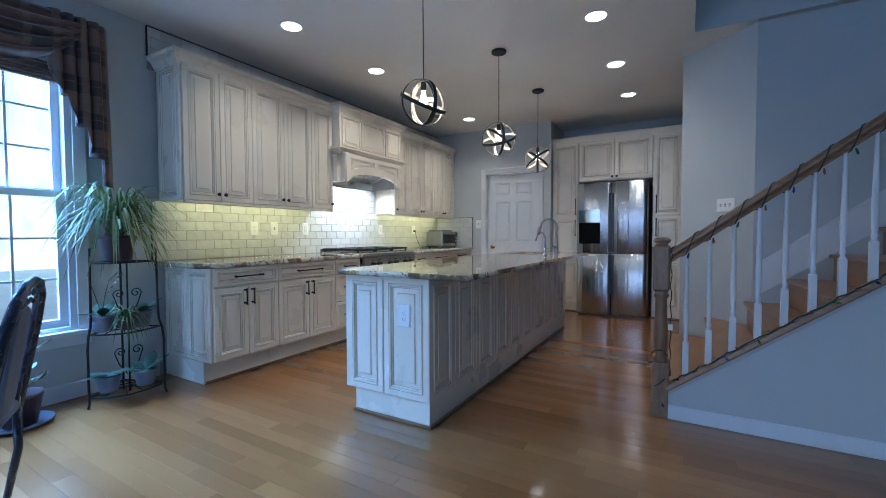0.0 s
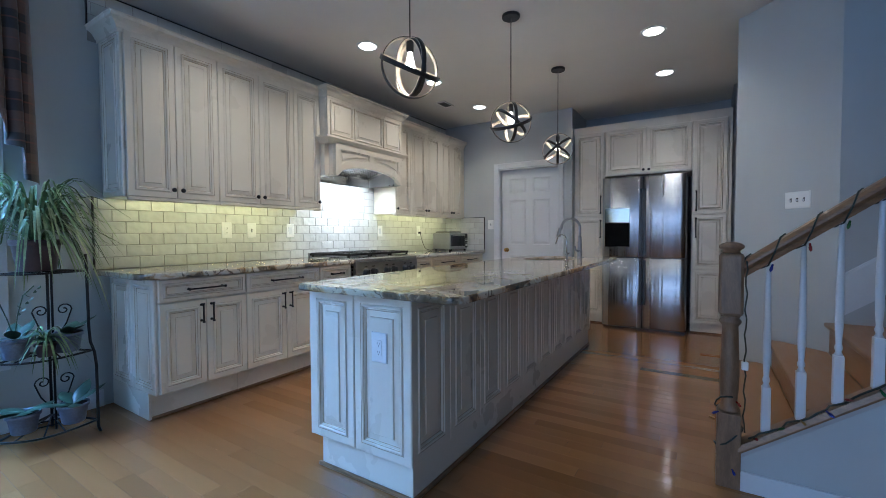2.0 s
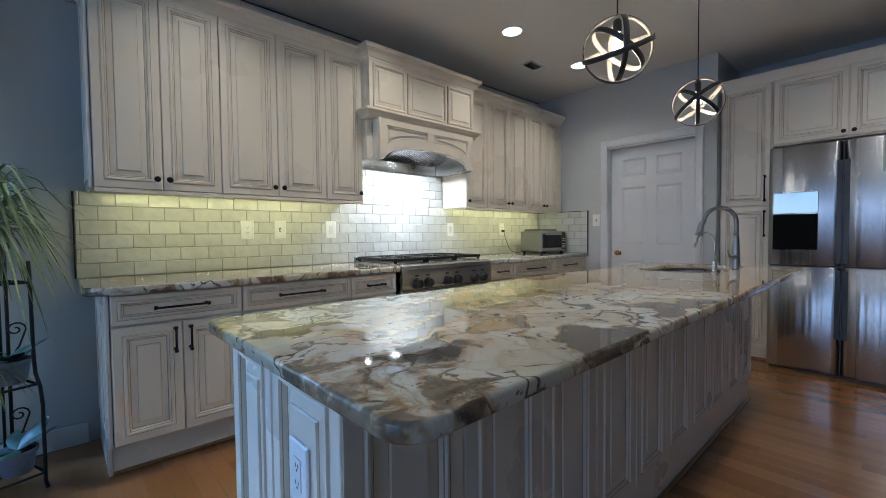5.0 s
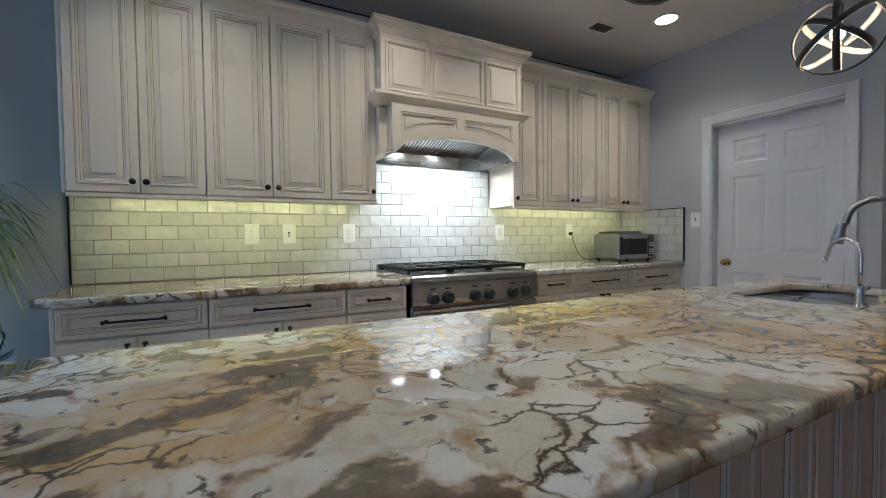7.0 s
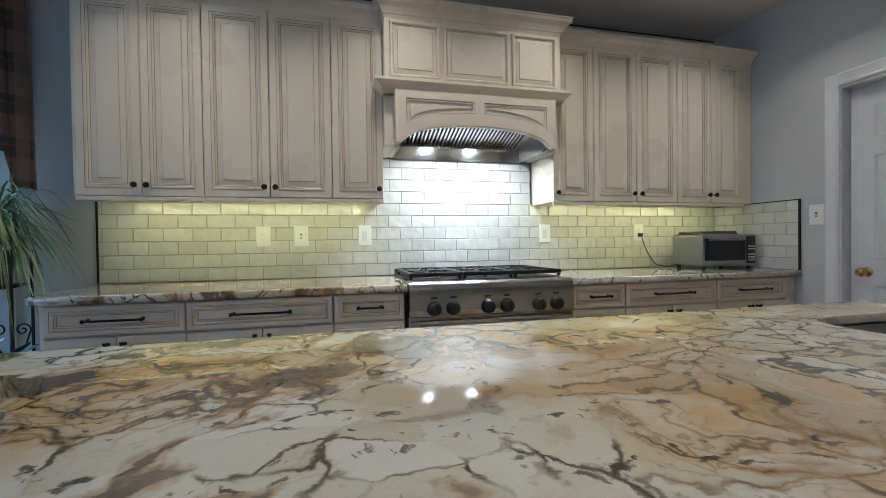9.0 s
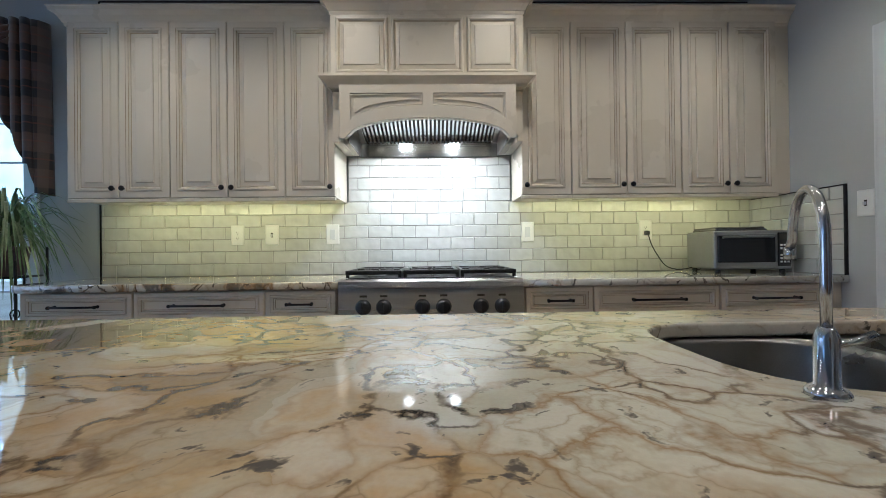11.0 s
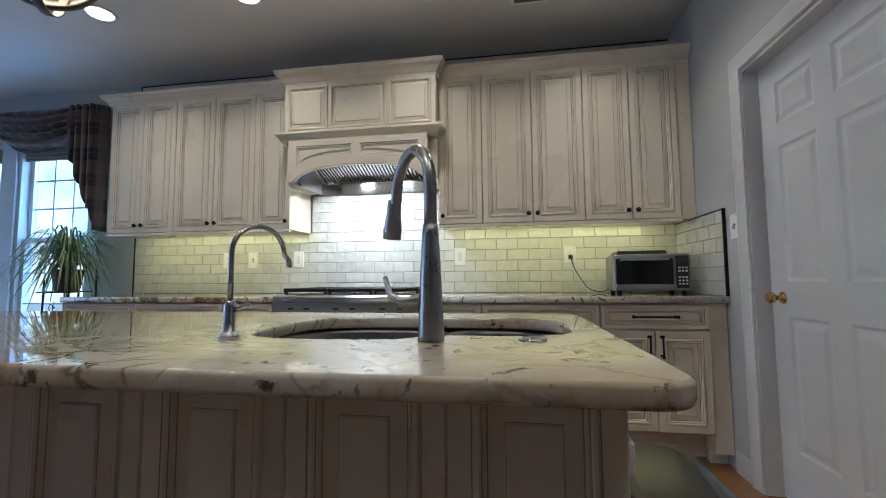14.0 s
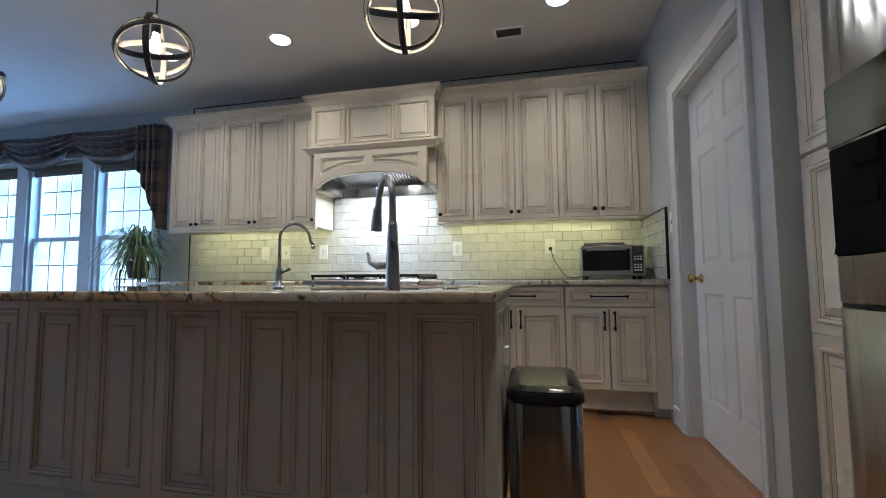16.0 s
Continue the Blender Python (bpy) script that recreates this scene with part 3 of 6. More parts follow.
# mantel shelf: stepped moulding
bm = bmesh.new()
prof = [(0.0, 1.985), (0.012, 1.99), (0.018, 2.005), (0.034, 2.022), (0.05, 2.034), (0.054, 2.036), (0.054, 2.052), (0.0, 2.052)]
rings(bm, [[(-W2 - 0.0 - o, -0.10, z) for o, z in prof], [(-W2 - 0.0 - o, o - 0.0, z) for o, z in prof], [(W2 + o, o, z) for o, z in prof], [(W2 + o, -0.10, z) for o, z in prof]])
part("mantel_shelf", bm, PAINT, hd)
# arched valance
arch = [(-0.485, 1.70), (-0.485, 1.99), (0.485, 1.99), (0.485, 1.70), (0.455, 1.70), (0.44, 1.715)]
arch += [(0.43 * math.cos(radians(a)), 1.715 + 0.095 * math.sin(radians(a))) for a in range(8, 176, 8)]
arch += [(-0.44, 1.715), (-0.455, 1.70)]
slab("valance", arch, [], 0, 0.03, 0.003, PAINT, hd, "arched cream valance", pose(0, 0.0, 0, 90, 0, 0) @ pose(0, 0, -0.03))
def inset(s, grow):
    """Outline of one arched inset of the valance, shrunk by grow."""
    g_ = grow
    top = [(s * (0.030 + g_), 1.945 - g_), (s * (0.425 - g_), 1.945 - g_), (s * (0.425 - g_), 1.800 + g_ * 1.6)]
    return top + [(s * (0.415 - g_) * math.cos(radians(a)), 1.800 + g_ * 1.3 + 0.080 * math.sin(radians(a))) for a in range(12, 86, 8)] + [(s * (0.030 + g_), 1.881 + g_ * 1.3)]


slab("valance_frame", arch, [inset(-1, 0), inset(1, 0)], 0, 0.012, 0.002, PAINT, hd, "", pose(0, 0, 0, 90, 0, 0) @ pose(0, 0, -0.0425))
for s in (-1, 1):
    slab("valance_bead", inset(s, 0.002), [inset(s, 0.010)], 0, 0.008, 0.001, PAINT, hd, "", pose(0, 0, 0, 90, 0, 0) @ pose(0, 0, -0.0385))
    slab("valance_field", inset(s, 0.024), [], 0, 0.007, 0.002, PAINT, hd, "", pose(0, 0, 0, 90, 0, 0) @ pose(0, 0, -0.0375))
bm = bmesh.new()
box(bm, -W2 + 0.001, W2 - 0.001, -0.40, -0.002, 1.9905, 2.0495)
part("shelf_core", bm, PAINT, hd)
for s in (-1, 1):
    bm = bmesh.new()
    box(bm, min(s * 0.485, s * 0.455), max(s * 0.485, s * 0.455), -0.39, -0.001, 1.70, 1.99, 0.002, 1)
    part("side_panel", bm, PAINT, hd)
    bm = bmesh.new()
    box(bm, min(s * 0.487, s * W2), max(s * 0.487, s * W2), -0.40, -0.045, 1.70, 1.985, 0.002, 1)
    part("side_filler", bm, PAINT, hd)
    bm = bmesh.new()
    rings(bm, [[(s * 0.455, y, z) for y, z in q] for q in ([(-0.10, 1.70), (0.012, 1.70), (0.018, 1.712), (0.010, 1.722), (-0.10, 1.722)],)] + [[(s * 0.50, y, z) for y, z in [(-0.10, 1.70), (0.012, 1.70), (0.018, 1.712), (0.010, 1.722), (-0.10, 1.722)]]])
    part("corner_foot", bm, PAINT, hd)
bm = bmesh.new()
box(bm, -0.452, 0.452, -0.418, -0.412, 1.695, 1.79)
part("steel_liner", bm, LINER, hd)
bm = bmesh.new()
box(bm, -0.452, 0.452, -0.13, -0.035, 1.872, 1.878)
part("liner_front", bm, STEEL_H, hd)
for s in (-1, 1):
    bm = bmesh.new()
    box(bm, s * 0.45 - 0.003, s * 0.45 + 0.003, -0.41, -0.04, 1.70, 1.88)
    part("liner_side", bm, STEEL_H, hd)


def slope(x0, x1, t0, t1):
    """A strip along the tilted filter, t0 to t1 below its plane."""
    bm = bmesh.new()
    rings(bm, [[(x, y, z + q) for x, q in ((x0, t0), (x1, t0), (x1, t1), (x0, t1))] for y, z in ((-0.411, 1.791), (-0.131, 1.874))])
    return bm


part("filter_recess", slope(-0.44, 0.44, 0.006, 0.009), GAP, hd)
for k in range(33):
    x = -0.40 + k * 0.025
    part("baffle", slope(x - 0.0065, x + 0.0065, -0.008, 0.004), CHROME, hd)
part("filter_edge", slope(-0.445, -0.415, -0.006, 0.0055), STEEL_H, hd)
part("filter_edge", slope(0.415, 0.445, -0.006, 0.0055), STEEL_H, hd)
for cx in (-0.17, 0.17):
    bm = bmesh.new()
    turned(bm, [(0.032, 1.853), (0.034, 1.860), (0.034, 1.870)], 18, (cx, -0.085, 0))
    part("hood_lamp", bm, HOODLAMP, hd, "lit hood lamp")

# ---------------- base cabinets ----------------
BF = -3.135
TOE = 0.196


def base_body(u, w, depth, toe=True):
    bm = bmesh.new()
    box(bm, -w / 2 + 0.001, w / 2 - 0.001, -depth, -0.0215, TOE, 0.889, 0.0015, 1)
    part("body", bm, PAINT, u)
    bm = bmesh.new()
    box(bm, -w / 2 + 0.001, w / 2 - 0.001, -depth, -0.130, FL, TOE - 0.001)
    part("toe_kick", bm, PAINT, u)
    bm = bmesh.new()
    box(bm, -w / 2 + 0.001, w / 2 - 0.001, -0.129, -0.115, FL, FL + 0.018, 0.006, 2)
    part("shoe_moulding", bm, OAK, u, "oak shoe moulding")


def base_unit(y0, y1, kind, label):
    u = thing("base_cabinet", pose(BF, (y0 + y1) / 2, 0, 0, 0, FX), label, "cabinet", "base cabinets")
    w = y1 - y0
    base_body(u, w, BF - TILE_X - 0.004)
    if kind == "doors":
        d = cab_door(u, 0, 0.752, w - 0.004, 0.134, 0, "drawer", drawer_profile())
        bar_handle(d, 0, 0.067, min(0.27, w * 0.38))
        for s in (-1, 1):
            d = cab_door(u, s * w / 4, 0.206, w / 2, 0.536, 0)
            bar_handle(d, -s * (w / 4 - 0.032), 0.454, 0.10, True)
    else:
        for z0, h in ((0.752, 0.134), (0.484, 0.258), (0.206, 0.268)):
            d = cab_door(u, 0, z0, w - 0.004, h, 0, "drawer", drawer_profile())
            bar_handle(d, 0, h / 2, 0.11)
    return u


base_unit(3.166, 3.719, "doors", "cream glazed base cabinet with a drawer and two doors")
base_unit(3.719, 4.374, "doors", "cream glazed base cabinet with a drawer and two doors")
base_unit(4.374, 4.733, "drawers", "narrow cream glazed three-drawer base cabinet by the range")
base_unit(5.689, 6.043, "drawers", "narrow cream glazed three-drawer base cabinet by the range")
base_unit(6.043, 6.700, "doors", "cream glazed base cabinet with a drawer and two doors")
base_unit(6.700, 7.262, "doors", "cream glazed base cabinet with a drawer and two doors")
ep = thing("cabinet_end_panel", pose(-3.455, 3.165, 0, 0, 0, FMY), "cream glazed end panel of the base cabinets", "panel")
for cx in (-0.152, 0.152):
    part_at("panel", panel(0.298, 0.689, 0.016, door_profile(0.056, 0.022)), [PAINT, GLAZE], ep, pose(cx, 0.018, 0.198))
bm = bmesh.new()
box(bm, -0.20, 0.31, -0.0005, 0.016, FL, 0.196, 0.002, 1)
part("plinth", bm, PAINT, ep)
fl = thing("cabinet_filler", pose(0, 0, 0), "cream filler strip between base cabinet and wall", "panel")
part("strip", boxes((-3.765, -3.150, 7.263, 7.352, 0.10, 0.889), bevel=0.002), PAINT, fl)
part("toe_kick", boxes((-3.765, -3.22, 7.263, 7.352, FL, 0.099)), PAINT, fl)

# worktops
o1 = [(-3.764, 3.075), (-3.764, 4.742), (-3.108, 4.742), (-3.108, 3.17), (-3.17, 3.09), (-3.19, 3.078)]
th = thing("worktop", pose(0, 0, 0), "polished cream granite worktop with rust veins", "worktop")
slab("slab", o1[::-1], [], TOP_W - 0.038, TOP_W, 0.006, GRANITE, th)
th = thing("worktop", pose(0, 0, 0), "polished cream granite worktop between range and door wall", "worktop")
slab("slab", [(-3.764, 5.682), (-3.108, 5.682), (-3.108, 7.351), (-3.764, 7.351)], [], TOP_W - 0.038, TOP_W, 0.006, GRANITE, th)

# ---------------- island ----------------
IX0, IX1, IY0, IY1 = -2.05, -1.43, 3.362, 6.395
isl = thing("kitchen_island", pose(0, 0, 0), "cream glazed kitchen island with raised panels all round", "kitchen island")
bm = bmesh.new()
box(bm, IX0 + 0.02, IX1 - 0.02, IY0 + 0.02, 5.60, 0.180, 0.889)
box(bm, IX0 + 0.02, IX1 - 0.02, 6.364, IY1 - 0.02, 0.180, 0.889)
box(bm, IX0 + 0.02, IX1 - 0.02, 5.60, 6.364, 0.180, 0.60)
box(bm, IX0 + 0.02, IX0 + 0.05, 5.60, 6.364, 0.60, 0.889)
box(bm, IX1 - 0.032, IX1 - 0.02, 5.60, 6.364, 0.60, 0.889)
part("body", bm, PAINT, isl)
bm = bmesh.new()
box(bm, IX0 + 0.06, IX1 - 0.012, IY0 + 0.022, IY1 - 0.03, FL, 0.179, 0.002, 1)
part("plinth", bm, PAINT, isl)
bm = bmesh.new()
for q in ((IX0 + 0.045, IX1 + 0.003, IY0 + 0.007, IY0 + 0.021), (IX1 - 0.0115, IX1 + 0.003, IY0 + 0.021, IY1 - 0.029)):
    box(bm, *q, FL, FL + 0.02, 0.006, 2)
part("shoe_moulding", bm, OAK, isl, "oak shoe moulding")
PW = (IY1 - IY0) / 10
for k in range(10):
    part_at("side_panel", panel(PW - 0.001, 0.706, 0.02, door_profile(0.066, 0.030)), [PAINT, GLAZE], isl, pose(IX1, IY0 + PW * (k + 0.5), 0.181, 0, 0, FX))
for cx, w in ((-1.895, 0.278), (-1.592, 0.318)):
    part_at("end_panel", panel(w, 0.706, 0.02, door_profile(0.062, 0.026)), [PAINT, GLAZE], isl, pose(cx, IY0, 0.181, 0, 0, FMY))
    part_at("end_panel", panel(w, 0.706, 0.02, door_profile(0.062, 0.026)), [PAINT, GLAZE], isl, pose(cx, IY1, 0.181, 0, 0, FY))
for k in range(5):
    part_at("door", panel(2 * PW - 0.004, 0.706, 0.02, door_profile()), [PAINT, GLAZE], isl, pose(IX0, IY0 + 2 * PW * (k + 0.5), 0.181, 0, 0, 90))
part("corner_post", boxes((IX1 - 0.019, IX1 - 0.002, IY0 + 0.001, IY0 + 0.019, 0.181, 0.888), bevel=0.002), PAINT, isl)


def eased(corners, seg=8):
    """A closed outline through (x, y, cut) corners, each eased off over its cut."""
    out = []
    for i, (x, y, c_) in enumerate(corners):
        p = Vector((x, y))
        a_, b_ = Vector(corners[i - 1][:2]) - p, Vector(corners[(i + 1) % len(corners)][:2]) - p
        p0, p1 = p + a_.normalized() * min(c_, a_.length * 0.48), p + b_.normalized() * min(c_, b_.length * 0.48)
        out += [tuple(p0 * (1 - k / seg) ** 2 + p * 2 * (k / seg) * (1 - k / seg) + p1 * (k / seg) ** 2) for k in range(seg + 1)]
    return out


SINK_CUT = eased([(-1.895, 5.632, 0.16), (-1.895, 6.338, 0.15), (-1.538, 6.338, 0.14), (-1.538, 6.050, 0.05), (-1.46, 5.985, 0.11), (-1.46, 5.632, 0.17)])
it = thing("island_worktop", pose(0, 0, 0), "polished cream granite island top with rust and brown veins", "worktop")
slab("slab", rounded(-2.085, -1.172, 3.302, 6.416, 0.055, 6), [SINK_CUT], TOP_I - 0.031, TOP_I, 0.007, GRANITE, it)


def bowl(x0, x1, y0, y1, depth, r_, parent, name="bowl"):
    bm = bmesh.new()
    zt = TOP_I - 0.034
    spec = [(-0.02, zt), (0.0, zt), (0.004, zt - 0.012), (0.010, zt - depth + 0.05), (0.035, zt - depth + 0.010), (0.07, zt - depth)]
    loops = [[(x, y, z) for x, y in rounded(x0 + i, x1 - i, y0 + i, y1 - i, max(0.02, r_ - i * 0.3), 7)] for i, z in spec]
    rings(bm, loops, 0, False, True, smooth=True)
    return part(name, bm, SINK, parent)


sk = thing("kitchen_sink", pose(0, 0, 0), "undermount double-bowl brushed steel sink in the island", "sink")
bowl(-1.90, -1.455, 5.628, 6.025, 0.22, 0.12, sk)
bowl(-1.90, -1.534, 6.058, 6.342, 0.17, 0.10, sk)
for cy, dp in ((5.83, 0.22), (6.20, 0.17)):
    bm = bmesh.new()
    turned(bm, [(0.045, 0), (0.043, 0.004), (0.03, 0.003), (0.028, 0.001)], 18, (-1.68, cy, TOP_I - 0.033 - dp))
    part("drain", bm, CHROME, sk)


def bent(base, heading, rise, reach, drop, n_=14):
    """Upright pipe with a half-round neck towards a heading (degrees)."""
    d = Vector((math.cos(radians(heading)), math.sin(radians(heading)), 0))
    p = Vector(base)
    rr = reach / 2
    out = [p, p + Vector((0, 0, rise * 0.5)), p + Vector((0, 0, rise))]
    out += [p + Vector((0, 0, rise)) + d * (rr - rr * math.cos(math.pi * k / n_)) + Vector((0, 0, rr * math.sin(math.pi * k / n_))) for k in range(1, n_ + 1)]
    out += [out[-1] + Vector((0, 0, -drop * 0.5)) + d * 0.006, out[-1] + Vector((0, 0, -drop)) + d * 0.012]
    return out, d


fa = thing("kitchen_faucet", pose(0, 0, 0), "brushed nickel pull-down kitchen faucet on the island", "faucet")
FB = (-1.452, 6.062, TOP_I)
bm = bmesh.new()
turned(bm, [(0.0245, 0), (0.024, 0.01), (0.022, 0.06), (0.0195, 0.13), (0.0155, 0.20), (0.0135, 0.215)], 20, FB)
part("body", bm, NICKEL, fa)
pts, dd = bent((FB[0], FB[1], FB[2] + 0.21), 216, 0.078, 0.18, 0.004)
bm = bmesh.new()
tube(bm, pts, 0.0125, 12)
part("neck", bm, NICKEL, fa)
e = pts[-1]
bm = bmesh.new()
tube(bm, [e + Vector((0, 0, 0.01)), e, e + Vector((0, 0, -0.015)) + dd * 0.004, e + Vector((0, 0, -0.058)) + dd * 0.012, e + Vector((0, 0, -0.078)) + dd * 0.016], [0.0145, 0.0165, 0.0165, 0.0215, 0.0205], 14)
sp = part("spray_head", bm, NICKEL, fa)
bm = bmesh.new()
tube(bm, [e + Vector((0.006, -0.004, -0.034)) + dd * 0.022, e + Vector((0.006, -0.004, -0.054)) + dd * 0.026], 0.006, 8)
part("button", bm, RUBBER, sp, "black spray button")
bm = bmesh.new()
tube(bm, [(FB[0], FB[1] - 0.018, FB[2] + 0.075), (FB[0] - 0.005, FB[1] - 0.055, FB[2] + 0.07), (FB[0] - 0.015, FB[1] - 0.082, FB[2] + 0.082), (FB[0] - 0.02, FB[1] - 0.094, FB[2] + 0.118)], [0.0125, 0.0095, 0.007, 0.005], 10)
part("lever", bm, NICKEL, fa)

ft = thing("filter_faucet", pose(0, 0, 0), "slim chrome drinking water faucet beside the sink", "faucet")
TB = (-1.458, 5.650, TOP_I)
bm = bmesh.new()
turned(bm, [(0.0205, 0), (0.0205, 0.004), (0.018, 0.008), (0.012, 0.012), (0.0115, 0.062), (0.009, 0.070), (0.006, 0.074)], 18, TB)
part("body", bm, CHROME, ft)
pts, dd = bent((TB[0], TB[1], TB[2] + 0.07), 152, 0.100, 0.118, 0.012)
bm = bmesh.new()
tube(bm, pts, 0.0055, 10)
part("spout", bm, CHROME, ft)
bm = bmesh.new()
tube(bm, [pts[-1], pts[-1] + Vector((0, 0, -0.016))], 0.007, 10)
part("tip", bm, CHROME, ft)
bm = bmesh.new()
tube(bm, [(TB[0], TB[1] + 0.008, TB[2] + 0.055), (TB[0] + 0.004, TB[1] + 0.022, TB[2] + 0.057), (TB[0] + 0.008, TB[1] + 0.045, TB[2] + 0.066)], [0.006, 0.004, 0.0055], 8)
part("lever", bm, CHROME, ft)
ag = thing("sink_button", pose(0, 0, 0), "round steel disposal button set in the granite", "button")
bm = bmesh.new()
turned(bm, [(0.026, 0), (0.026, 0.003), (0.018, 0.006), (0.017, 0.005)], 20, (-1.480, 6.246, TOP_I))
part("cap", bm, NICKEL, ag)

# ---------------- range ----------------
rg = thing("gas_range", pose(-3.09, 5.2125, 0, 0, 0, FX), "stainless steel six-burner gas range with black knobs", "range")
RW = 0.462
bm = bmesh.new()
box(bm, -RW, RW, -0.66, -0.03, 0.10, 0.885, 0.003, 1)
part("body", bm, STEEL_H, rg)
bm = bmesh.new()
rings(bm, [[(s * RW, y, z) for y, z in ((-0.08, 0.755), (-0.002, 0.755), (0.004, 0.765), (0.0, 0.872), (-0.004, 0.90), (-0.012, 0.928), (-0.028, 0.938), (-0.08, 0.938))] for s in (-1, 1)])
part("control_panel", bm, STEEL_H, rg)
bm = bmesh.new()
box(bm, -RW, RW, -0.655, -0.082, 0.886, 0.937, 0.004, 1)
ct = part("cooktop", bm, STEEL_H, rg)
bm = bmesh.new()
box(bm, -RW + 0.03, RW - 0.03, -0.64, -0.10, 0.9375, 0.941)
part("burner_tray", bm, RUBBER, rg)
bm = bmesh.new()
box(bm, -RW + 0.002, RW - 0.002, -0.655, -0.625, 0.938, 0.975, 0.004, 1)
part("back_rail", bm, STEEL_H, rg)
for gx in (-0.30, 0.0, 0.30):
    bm = bmesh.new()
    for yy in (-0.615, -0.365, -0.11):
        box(bm, gx - 0.145, gx + 0.145, yy - 0.009, yy + 0.009, 0.958, 0.98, 0.003, 1)
    for xx in (-0.136, 0.136):
        box(bm, gx + xx - 0.009, gx + xx + 0.009, -0.62, -0.10, 0.9585, 0.9795, 0.003, 1)
    for yy in (-0.49, -0.235):
        for a in range(0, 180, 45):
            ca, sa = math.cos(radians(a)), math.sin(radians(a))
            ln = 0.12 if a % 90 else 0.128
            for s in (-1, 1):
                tube(bm, [(gx + s * 0.03 * ca, yy + s * 0.03 * sa, 0.972), (gx + s * ln * ca, yy + s * ln * sa * 0.95, 0.970)], 0.0065, 5)
    for xx in (-0.136, 0.136):
        for yy in (-0.605, -0.12):
            box(bm, gx + xx - 0.008, gx + xx + 0.008, yy - 0.008, yy + 0.008, 0.9415, 0.96)
    part("grate", bm, BLACK, rg, "black cast-iron grate")
    for yy in (-0.49, -0.235):
        bm = bmesh.new()
        turned(bm, [(0.05, 0.9415), (0.048, 0.949), (0.036, 0.952), (0.036, 0.960), (0.03, 0.963)], 18, (gx, yy, 0))
        part("burner", bm, NICKEL, rg)
for kx in (-0.336, -0.235, -0.044, 0.062, 0.247, 0.353):
    bm = bmesh.new()
    turned(bm, [(0.039, -0.002), (0.039, 0.006), (0.034, 0.010), (0.032, 0.034), (0.028, 0.039), (0.004, 0.040)], 22)
    box(bm, -0.005, 0.005, -0.029, 0.029, 0.037, 0.046, 0.002, 1)
    part_at("knob", bm, RUBBER, rg, pose(-kx, 0.002, 0.803, -90, 0, 0), "black control knob")
    bm = bmesh.new()
    box(bm, -kx - 0.018, -kx + 0.018, 0.001, 0.0035, 0.852, 0.862)
    part("dial_mark", bm, GAP, rg)
bm = bmesh.new()
box(bm, -RW + 0.004, RW - 0.004, -0.029, 0.0, 0.20, 0.74, 0.006, 2)
od = part("oven_door", bm, STEEL_H, rg)
bm = bmesh.new()
tube(bm, [(-0.40, 0.045, 0.70), (0, 0.045, 0.70), (0.40, 0.045, 0.70)], 0.013, 10)
for s in (-1, 1):
    tube(bm, [(s * 0.36, 0.0, 0.70), (s * 0.36, 0.045, 0.70)], 0.009, 8)
part("handle", bm, STEEL_H, od)
bm = bmesh.new()
box(bm, -0.30, 0.30, 0.0005, 0.004, 0.32, 0.58, 0.002, 1)
part("oven_window", bm, RUBBER, od, "dark oven window")
bm = bmesh.new()
box(bm, -RW + 0.01, RW - 0.01, -0.60, -0.05, FL, 0.195, 0.002, 1)
part("kick_plate", bm, STEEL_H, rg)

# ---------------- tall cabinets and refrigerator ----------------
PF = 7.43


def tall_unit(x0, x1, label, handle_side):
    u = thing("tall_cabinet", pose((x0 + x1) / 2, PF, 0, 0, 0, FMY), label, "cabinet", "tall cabinets")
    w = x1 - x0
    bm = bmesh.new()
    box(bm, -w / 2 + 0.001, w / 2 - 0.001, -0.60, -0.0215, 0.13, 2.418, 0.002, 1)
    part("body", bm, PAINT, u)
    bm = bmesh.new()
    box(bm, -w / 2 + 0.001, w / 2 - 0.001, -0.58, -0.055, FL, 0.129)
    part("toe_kick", bm, PAINT, u)
    bm = bmesh.new()
    box(bm, -w / 2 + 0.001, w / 2 - 0.001, -0.054, -0.040, FL, FL + 0.018, 0.006, 2)
    part("shoe_moulding", bm, OAK, u, "oak shoe moulding")
    d = cab_door(u, 0, 1.372, w - 0.02, 1.025, 0)
    bar_handle(d, handle_side * (w / 2 - 0.045), 0.14, 0.20, True)
    d = cab_door(u, 0, 0.755, w - 0.02, 0.605, 0)
    bar_handle(d, handle_side * (w / 2 - 0.045), 0.46, 0.20, True)
    d = cab_door(u, 0, 0.15, w - 0.02, 0.604, 0, "lower_panel")
    return u


# local x runs towards -x of the room
tall_unit(-1.880, -1.505, "tall cream glazed pantry cabinet beside the refrigerator", -1)
tall_unit(-0.585, -0.245, "tall cream glazed pantry cabinet by the end wall", 1)
fl = thing("cabinet_filler", pose(0, 0, 0), "cream filler strip at the end wall", "panel")
part("strip", boxes((-0.244, -0.217, 7.452, 7.99, FL, 2.418), bevel=0.001), PAINT, fl)
u = thing("over_fridge_cabinet", pose(-1.045, PF, 0, 0, 0, FMY), "cream glazed two-door cabinet above the refrigerator", "cabinet")
bm = bmesh.new()
box(bm, -0.458, 0.458, -0.60, -0.0215, 1.855, 2.418, 0.002, 1)
part("body", bm, PAINT, u)
for s in (-1, 1):
    d = cab_door(u, s * 0.229, 1.868, 0.455, 0.529, 0)
    knob(d, -s * 0.20, 0.035)
crown("crown_moulding", [(-0.218, PF + 0.004), (-1.882, PF + 0.004)], ZC, "cream crown moulding on the tall cabinets")

